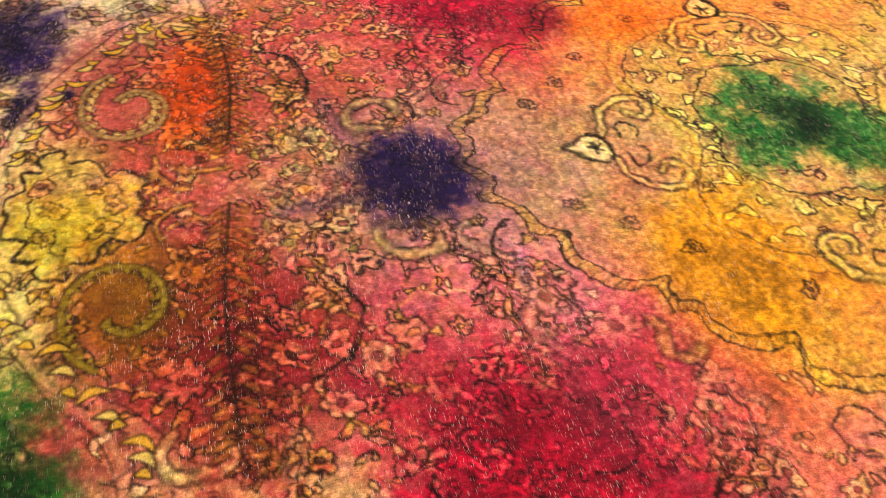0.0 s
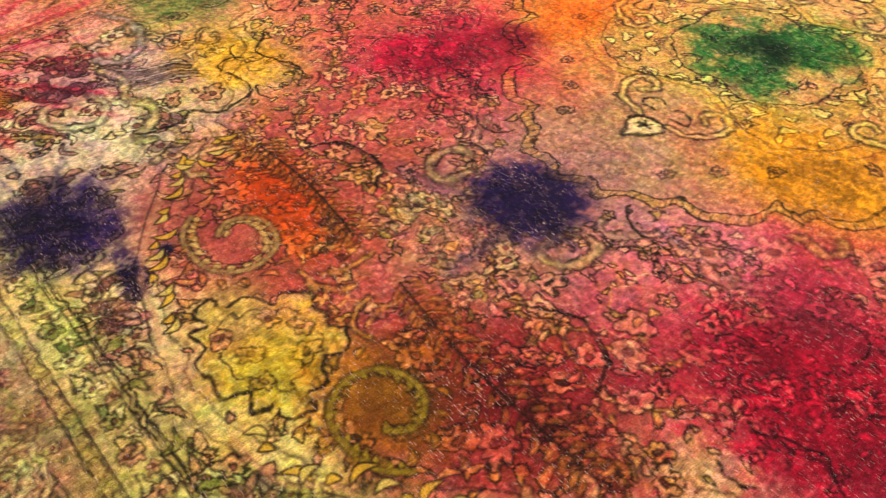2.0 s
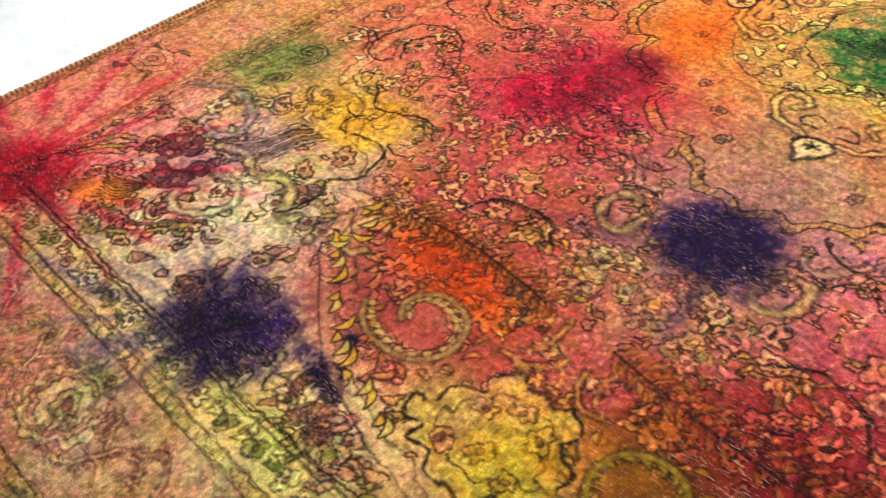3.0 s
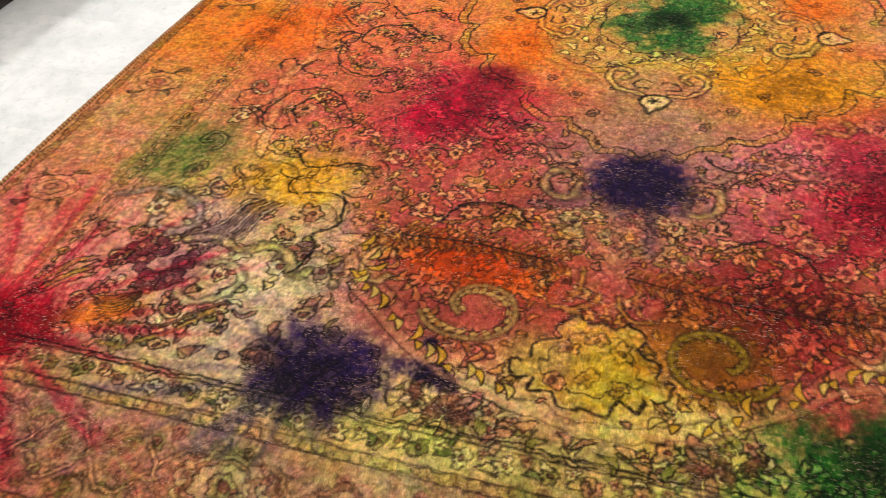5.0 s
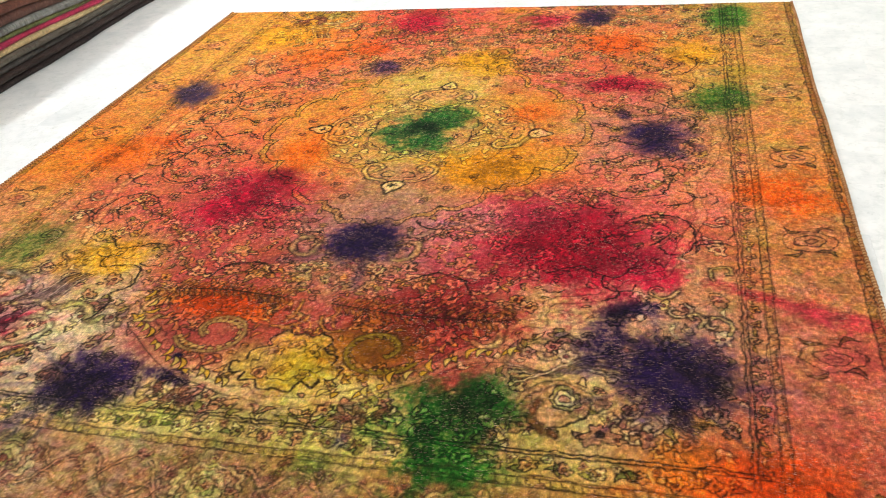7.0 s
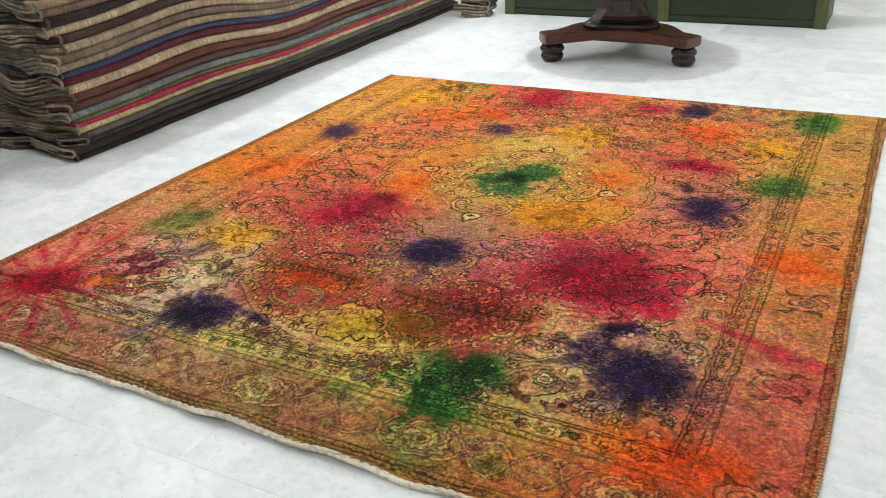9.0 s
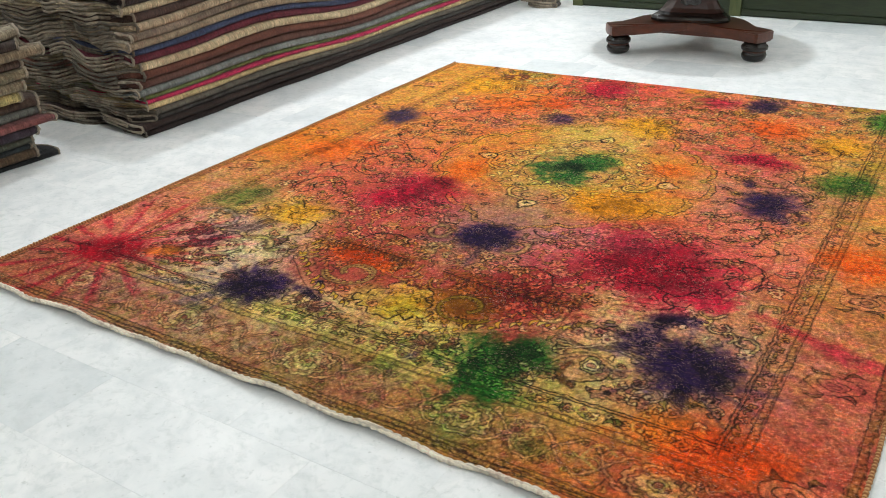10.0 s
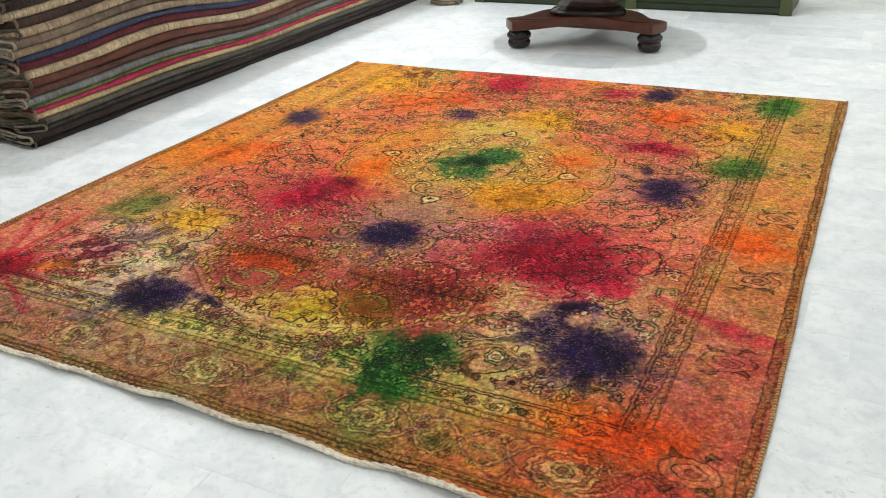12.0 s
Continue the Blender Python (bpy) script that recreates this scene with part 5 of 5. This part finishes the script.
def fold_profile(front, back, z, t, seed, waves=1.0):
    """The closed outline, in x and z, of a rug folded once, with its round fold at the front."""
    r = random.Random(seed)
    leaf_t, out = t * 0.5 - 0.0015, []
    ph, am = z * 5.0 + r.uniform(-0.4, 0.4), 0.018 * waves * min(1.0, 0.35 + z * 1.6)

    def sway(x):
        d = min(1.0, (front - x) / 0.25)
        return am * d * (math.sin((front - x) * 11 + ph) + 0.4 * math.sin((front - x) * 23 + 1.4 * ph))

    xs = [front - t / 2 - (front - t / 2 - back) * (k / 27) for k in range(28)]
    out += [(x, z + t + sway(x)) for x in reversed(xs)]
    out += [(front - t / 2 + t / 2 * math.cos(a), z + t / 2 + t / 2 * math.sin(a)) for a in (math.pi / 2 - math.pi * k / 6 for k in range(1, 6))]
    out += [(x, z + sway(x)) for x in xs]
    out += [(x, z + leaf_t + sway(x)) for x in reversed(xs[2:])]
    out += [(xs[2], z + t - leaf_t + sway(xs[2]))]
    out += [(x, z + t - leaf_t + sway(x)) for x in xs[3:]]
    return out


def folded_rug(front, back, y0, y1, z, t, rgb, seed, sag, label, group, edge_mat, end_wave=1.0):
    """One folded rug lying on the pile: a swept fold with sagging length and a paler cut edge round its end."""
    r = random.Random(seed + 100)
    prof = fold_profile(front, back, z, t, seed)
    bm, loops = bmesh.new(), []
    n = 26
    ph, amp = r.uniform(0, 6.28), r.uniform(0.003, 0.008)
    for k in range(n + 1):
        s = k / n
        y = y0 + (y1 - y0) * s**1.3
        drop = sag * (math.sin((y + 0.45) * 2.3) * 0.6 + math.sin((y - 0.2) * 4.4) * 0.3)
        push = amp * math.sin(y * 6 + ph) + 0.5 * amp * math.sin(y * 17 + ph)
        loop = []
        for q, (x, pz) in enumerate(prof):
            y_here = y + (0.034 * math.sin(x * 9 + seed) + 0.018 * math.sin(x * 21 + 2 * seed)) * end_wave * (1 - s) ** 6
            ripple = 0.017 * end_wave * min(1.0, (front - x) / 0.2) * math.sin(x * 12 + z * 9) * (1 - s) ** 3
            loop.append(bm.verts.new((x + push, y_here, pz + drop + ripple)))
        loops.append(loop)
    m = len(prof)
    for a, b in zip(loops, loops[1:]):
        for q in range(m):
            bm.faces.new((a[q], b[q], b[(q + 1) % m], a[(q + 1) % m]))
    bm.faces.new(loops[0])
    bm.faces.new(loops[-1][::-1])
    ends = [[v.co.copy() for v in loops[0]]]
    bmesh.ops.recalc_face_normals(bm, faces=bm.faces)
    ob = thing("folded_rug", bm, wool(rgb), label, "folded rug", group=group, smooth=True)
    bm = bmesh.new()
    line = ends[0]
    rad = min(0.0080, t * 0.21)
    rings = []
    for k, p in enumerate(line + line[:1]):
        a, b = line[k - 1 if k < len(line) else -1], line[(k + 1) % len(line)]
        d = (b - a)
        d = Vector((d.x, 0, d.z)).normalized() if d.length > 1e-6 else Vector((1, 0, 0))
        nrm = Vector((-d.z, 0, d.x))
        rr = rad * (1 + 0.3 * math.sin(k * 2.7 + seed))
        rings.append([bm.verts.new(p + nrm * rr * math.cos(w) + Vector((0, rr * math.sin(w) - 0.002, 0))) for w in (math.pi * 2 * q / 6 for q in range(6))])
    for a, b in zip(rings, rings[1:]):
        for q in range(6):
            bm.faces.new((a[q], a[(q + 1) % 6], b[(q + 1) % 6], b[q]))
    part("cut_edge", bm, edge_mat, ob, "pale frayed cut edge", True)
    return ob


def pile_up(rows, front, back, y0, y1, group, seed, sag=1.0, jitter=0.03, set_back=0.0, edge=None, z=0.0):
    r = random.Random(seed)
    for k, (t, rgb, words) in enumerate(rows):
        level = z / 0.9
        folded_rug(front - set_back * level + r.uniform(-0.6, 0.4) * jitter, back + r.uniform(-0.1, 0.1), y0 + r.uniform(-1, 1) * jitter, y1 + r.uniform(-1, 1) * jitter * 3,
                   z, t, rgb, seed * 50 + k, sag * 0.045 * min(1.0, level * 1.6), words + " folded wool rug in a tall stack", group, edge or (MAT_SELVEDGE if k % 3 else MAT_SELVEDGE_DARK))
        z += t + 0.0008
    return z


LONG_STACK = [(0.034, (44, 34, 32), "dark brown"), (0.034, (58, 46, 42), "worn brown"), (0.032, (70, 66, 62), "charcoal grey"), (0.032, (94, 88, 78), "grey-brown"),
              (0.030, (182, 160, 118), "pale khaki"), (0.022, (172, 50, 84), "bright pink"), (0.022, (100, 104, 62), "olive green"), (0.034, (120, 122, 118), "grey-blue"),
              (0.044, (92, 64, 56), "brown"), (0.044, (106, 68, 56), "reddish brown"), (0.044, (186, 166, 134), "beige"), (0.040, (92, 40, 50), "maroon"),
              (0.032, (64, 72, 98), "navy blue"), (0.040, (152, 136, 114), "taupe"), (0.040, (120, 106, 92), "grey-brown"), (0.044, (170, 152, 126), "beige"),
              (0.046, (76, 60, 54), "dark brown"), (0.044, (188, 170, 140), "cream"), (0.048, (58, 48, 48), "dark"), (0.044, (124, 104, 88), "brown"), (0.046, (160, 140, 114), "taupe"),
              (0.046, (66, 56, 64), "plum-grey")]
pile_up(LONG_STACK, -2.17, -3.75, -0.50, 3.72, "long stack of folded rugs", 3, 1.5, 0.026, 0.06)

SHORT_STACK = [(0.026, (44, 44, 46), "charcoal"), (0.040, (112, 90, 70), "brown"), (0.034, (64, 68, 70), "slate grey"), (0.036, (92, 92, 78), "olive grey"),
               (0.046, (84, 70, 80), "purple-grey"), (0.034, (150, 96, 92), "faded rose"), (0.044, (128, 128, 120), "pale grey"), (0.048, (106, 84, 72), "brown"),
               (0.048, (214, 196, 132), "pale yellow"), (0.048, (158, 144, 118), "beige"), (0.050, (150, 138, 112), "worn beige"), (0.046, (110, 92, 80), "brown"),
               (0.046, (146, 128, 104), "taupe"), (0.046, (86, 72, 66), "dark brown"), (0.046, (160, 148, 124), "beige")]
SHORT_STACK = [(t_, tuple(int(v * 0.8) for v in c_), n_) for t_, c_, n_ in SHORT_STACK]
pile_up(SHORT_STACK, -2.38, -3.20, -0.98, -3.40, "short stack of folded rugs", 7, 0.7, 0.055, 0.0, MAT_SELVEDGE)

FAR_PILE = [(0.04, (96, 92, 88), "grey"), (0.05, (120, 112, 104), "pale grey"), (0.05, (60, 44, 44), "dark red"), (0.05, (112, 104, 98), "grey"), (0.05, (80, 60, 54), "brown")]
pile_up(FAR_PILE, -1.72, -2.00, 3.46, 3.62, "low pile beside the cabinet", 12, 0.0, 0.02, 0.0, MAT_SELVEDGE)

# ---- round table on a three-footed plinth ----
TCX, TCY, FOOT_R = -0.245, 2.495, 0.505
foot_turns = [math.atan2(-0.313, -0.405), math.atan2(-0.193, 0.470), math.atan2(0.991, -0.136)]
table = tagged(new("pedestal_table"), "dark polished wooden round pedestal table on bun feet", "table")


def plinth_outline(grow=0.0):
    pts = []
    turns = sorted(a % (2 * math.pi) for a in foot_turns)
    for k, a in enumerate(turns):
        b = turns[(k + 1) % 3] + (2 * math.pi if k == 2 else 0)
        for w in (-0.15, -0.135, -0.07, 0.0, 0.07, 0.135, 0.15):
            r = FOOT_R + 0.075 + grow - (0.015 if abs(w) > 0.14 else 0)
            pts.append((TCX + r * math.cos(a + w), TCY + r * math.sin(a + w)))
        pts.append((TCX + (FOOT_R - 0.06) * math.cos(a + 0.185), TCY + (FOOT_R - 0.06) * math.sin(a + 0.185)))
        for t in np.linspace(0.13, 0.87, 17):
            w = a + (b - a) * t
            r = 0.212 + grow + 0.195 * (abs(t - 0.5) / 0.37) ** 1.7
            pts.append((TCX + r * math.cos(w), TCY + r * math.sin(w)))
        pts.append((TCX + (FOOT_R - 0.06) * math.cos(b - 0.185), TCY + (FOOT_R - 0.06) * math.sin(b - 0.185)))
    return pts


bm = prism(bmesh.new(), plinth_outline(), 0.127, 0.190)
for v in bm.verts:
    # the sides arch up a little between the feet
    d_ = math.hypot(v.co.x - TCX, v.co.y - TCY)
    if v.co.z < 0.13 and d_ < 0.44:
        v.co.z += 0.030 * min(1.0, (0.44 - d_) / 0.12)
    elif v.co.z > 0.18 and d_ < 0.44:
        v.co.z += 0.017 * min(1.0, (0.44 - d_) / 0.12)
rim = [e for e in bm.edges if abs(e.verts[0].co.z - e.verts[1].co.z) < 1e-6]
bmesh.ops.bevel(bm, geom=rim, offset=0.006, segments=2, affect="EDGES")
part("plinth", bm, MAT_WOOD, table, "walnut plinth with three curved sides")
for a in foot_turns:
    fx_, fy_ = TCX + FOOT_R * math.cos(a), TCY + FOOT_R * math.sin(a)
    foot = part("bun_foot", lathe(bmesh.new(), [(0.045, 0.0), (0.062, 0.006), (0.074, 0.022), (0.078, 0.040), (0.070, 0.055), (0.064, 0.060), (0.066, 0.066), (0.080, 0.074),
                                                (0.084, 0.088), (0.078, 0.100), (0.068, 0.108), (0.066, 0.124)], fx_, fy_), MAT_EBONY, table, "turned black bun foot", True)
    part("gilt_ring", lathe(bmesh.new(), [(0.0665, 0.0585), (0.0705, 0.0605), (0.0715, 0.063), (0.0705, 0.0655), (0.0665, 0.0675)], fx_, fy_), MAT_WOOD, foot, "polished brown ring", True)


def tri_body(rings, n=8):
    """A three-sided tapering body: rings of (radius, height), with softly hollow faces between rounded corners."""
    bm, loops = bmesh.new(), []
    turns = sorted(a % (2 * math.pi) for a in foot_turns)
    for r, z, hollow in rings:
        loop = []
        for k, a in enumerate(turns):
            b = turns[(k + 1) % 3] + (2 * math.pi if k == 2 else 0)
            ca, cb = Vector((math.cos(a), math.sin(a))), Vector((math.cos(b), math.sin(b)))
            for q in range(n):
                t = q / n
                flat = ca.lerp(cb, t)
                mid = (ca + cb) / 2
                flat = flat + mid * (hollow * (4 * t * (1 - t)))
                cut = min(1.0, 0.80 + 0.9 * min(t, 1 - t))
                loop.append(bm.verts.new((TCX + r * flat.x * cut, TCY + r * flat.y * cut, z)))
        loops.append(loop)
    m = len(loops[0])
    for a, b in zip(loops, loops[1:]):
        for q in range(m):
            bm.faces.new((a[q], a[(q + 1) % m], b[(q + 1) % m], b[q]))
    bm.faces.new(loops[0][::-1])
    bm.faces.new(loops[-1])
    return bm


part("column_base", tri_body([(0.36, 0.2075, 0.12), (0.36, 0.222, 0.12), (0.345, 0.236, 0.12), (0.315, 0.246, 0.12), (0.29, 0.262, 0.12)]), MAT_EBONY, table, "black stained moulding")
COLUMN = [(0.295, 0.2625), (0.262, 0.285), (0.228, 0.325), (0.200, 0.38), (0.180, 0.45), (0.168, 0.54), (0.166, 0.64), (0.20, 0.70)]
column = part("column", tri_body([(r_, z_, 0.1) for r_, z_ in COLUMN]), MAT_WOOD_DARK, table, "darker walnut column")
turns_ = sorted(a % (2 * math.pi) for a in foot_turns)
for k in range(3):
    mid_ = (turns_[k] + (turns_[(k + 1) % 3] + (2 * math.pi if k == 2 else 0))) / 2
    ux, uy = math.cos(mid_), math.sin(mid_)
    bm = bmesh.new()
    front, backv = [], []
    for sx_, z_ in ((-0.066, 0.318), (-0.03, 0.306), (0.0, 0.314), (0.03, 0.306), (0.066, 0.318), (0.060, 0.38), (0.056, 0.45), (0.052, 0.54), (0.050, 0.63), (-0.050, 0.63), (-0.052, 0.54), (-0.056, 0.45), (-0.060, 0.38)):
        d_ = 0.55 * float(np.interp(z_, [z for _, z in COLUMN], [r for r, _ in COLUMN]))
        front.append(bm.verts.new((TCX + ux * (d_ + 0.008) - uy * sx_, TCY + uy * (d_ + 0.008) + ux * sx_, z_)))
        backv.append(bm.verts.new((TCX + ux * (d_ - 0.02) - uy * sx_, TCY + uy * (d_ - 0.02) + ux * sx_, z_)))
    for rows_, flip in ((front, False), (backv, True)):
        faces = [(rows_[0], rows_[1], rows_[2], rows_[3], rows_[4], rows_[5], rows_[12])] + [(rows_[13 - k], rows_[4 + k], rows_[5 + k], rows_[12 - k]) for k in range(1, 4)]
        for f in faces:
            bm.faces.new(f[::-1] if flip else f)
    for q in range(len(front)):
        bm.faces.new((front[q - 1], backv[q - 1], backv[q], front[q]))
    bmesh.ops.recalc_face_normals(bm, faces=bm.faces)
    part("inlaid_panel", bm, MAT_EBONY, column, "black shaped inlay panel")
part("tabletop", lathe(bmesh.new(), [(0.51, 0.7005), (0.53, 0.705), (0.545, 0.72), (0.55, 0.735), (0.545, 0.748), (0.53, 0.755), (0.35, 0.757)], TCX, TCY, 64), MAT_WOOD, table, "round walnut tabletop", True)

# ---- dark green cabinet along the back ----
cabinet = tagged(new("panelled_cabinet"), "low dark green painted wooden cabinet with recessed panels", "cabinet")
CBX0, CBX1, CBY, CBZ = -1.66, 0.95, 3.64, 0.92
part("body", box(bmesh.new(), CBX0 + 0.02, CBY + 0.035, 0.0, CBX1 - 0.01, CBY + 0.60, CBZ - 0.03, 0.003), MAT_GREEN, cabinet)
part("worktop", box(bmesh.new(), CBX0 - 0.02, CBY - 0.03, CBZ - 0.0295, CBX1 + 0.03, CBY + 0.62, CBZ + 0.01, 0.006), MAT_GREEN_POST, cabinet)
posts_x = (-1.60, -0.265, 0.905)
for x_ in posts_x:
    part("post", box(bmesh.new(), x_ - 0.045, CBY, 0.0, x_ + 0.045, CBY + 0.0348, CBZ - 0.03, 0.004), MAT_GREEN_POST, cabinet, "olive painted post")
for a_, b_ in zip(posts_x, posts_x[1:]):
    part("bottom_rail", box(bmesh.new(), a_ + 0.046, CBY + 0.012, 0.012, b_ - 0.046, CBY + 0.0346, 0.055, 0.003), MAT_GREEN, cabinet)
    part("top_rail", box(bmesh.new(), a_ + 0.046, CBY + 0.012, CBZ - 0.12, b_ - 0.046, CBY + 0.0346, CBZ - 0.031, 0.003), MAT_GREEN, cabinet)
    part("panel", box(bmesh.new(), a_ + 0.048, CBY + 0.022, 0.056, b_ - 0.048, CBY + 0.0344, CBZ - 0.121, 0.004), MAT_GREEN, cabinet)

# ---- marble tiles ----
COURSE, FIRST_JOINT, JOINT = 0.30, -2.099, 0.0006


def tile_mesh(length):
    bm = box(bmesh.new(), JOINT / 2, JOINT / 2, -0.0009, length - JOINT / 2, COURSE - JOINT / 2, 0.0, 0.0003)
    return mesh_of("marble_tile", bm, MAT_MARBLE)


rng = random.Random(5)
TILE_LENGTHS = (0.45, 0.60, 0.75)
tile_meshes = {k: tile_mesh(k) for k in TILE_LENGTHS}
rest = bmesh.new()
known_joint = {0: 0.592, -1: 0.278, 1: 1.47, 12: 0.877, 13: 1.155}
made = 0
for k in range(-13, 26):
    y = FIRST_JOINT + COURSE * k
    if y < ROOM_Y0 or y + COURSE > ROOM_Y1:
        continue
    x = known_joint.get(k, rng.uniform(-0.3, 0.3))
    runs = []
    left = x
    while left > ROOM_X0 + 0.8:
        n_ = rng.choice(TILE_LENGTHS)
        left -= n_
        runs.append((left, n_))
    while x < ROOM_X1 - 0.8:
        n_ = rng.choice(TILE_LENGTHS)
        runs.append((x, n_))
        x += n_
    for x0, n_ in runs:
        hidden = x0 > -1.4 and x0 + n_ < 1.36 and y > -1.85 and y + COURSE < 1.4
        near = -2.6 < x0 < 2.1 and -3.0 < y < 4.1
        if hidden:
            continue
        if near and made < 300:
            ob = new("marble_tile", tile_meshes[n_])
            ob.location = (x0, y, 0)
            ob.parent = floor
            made += 1
        else:
            box(rest, x0 + JOINT / 2, y + JOINT / 2, -0.0009, x0 + n_ - JOINT / 2, y + COURSE - JOINT / 2, -0.0001)
tagged(part("far_tiles", rest, MAT_MARBLE, floor), kind="stuff")
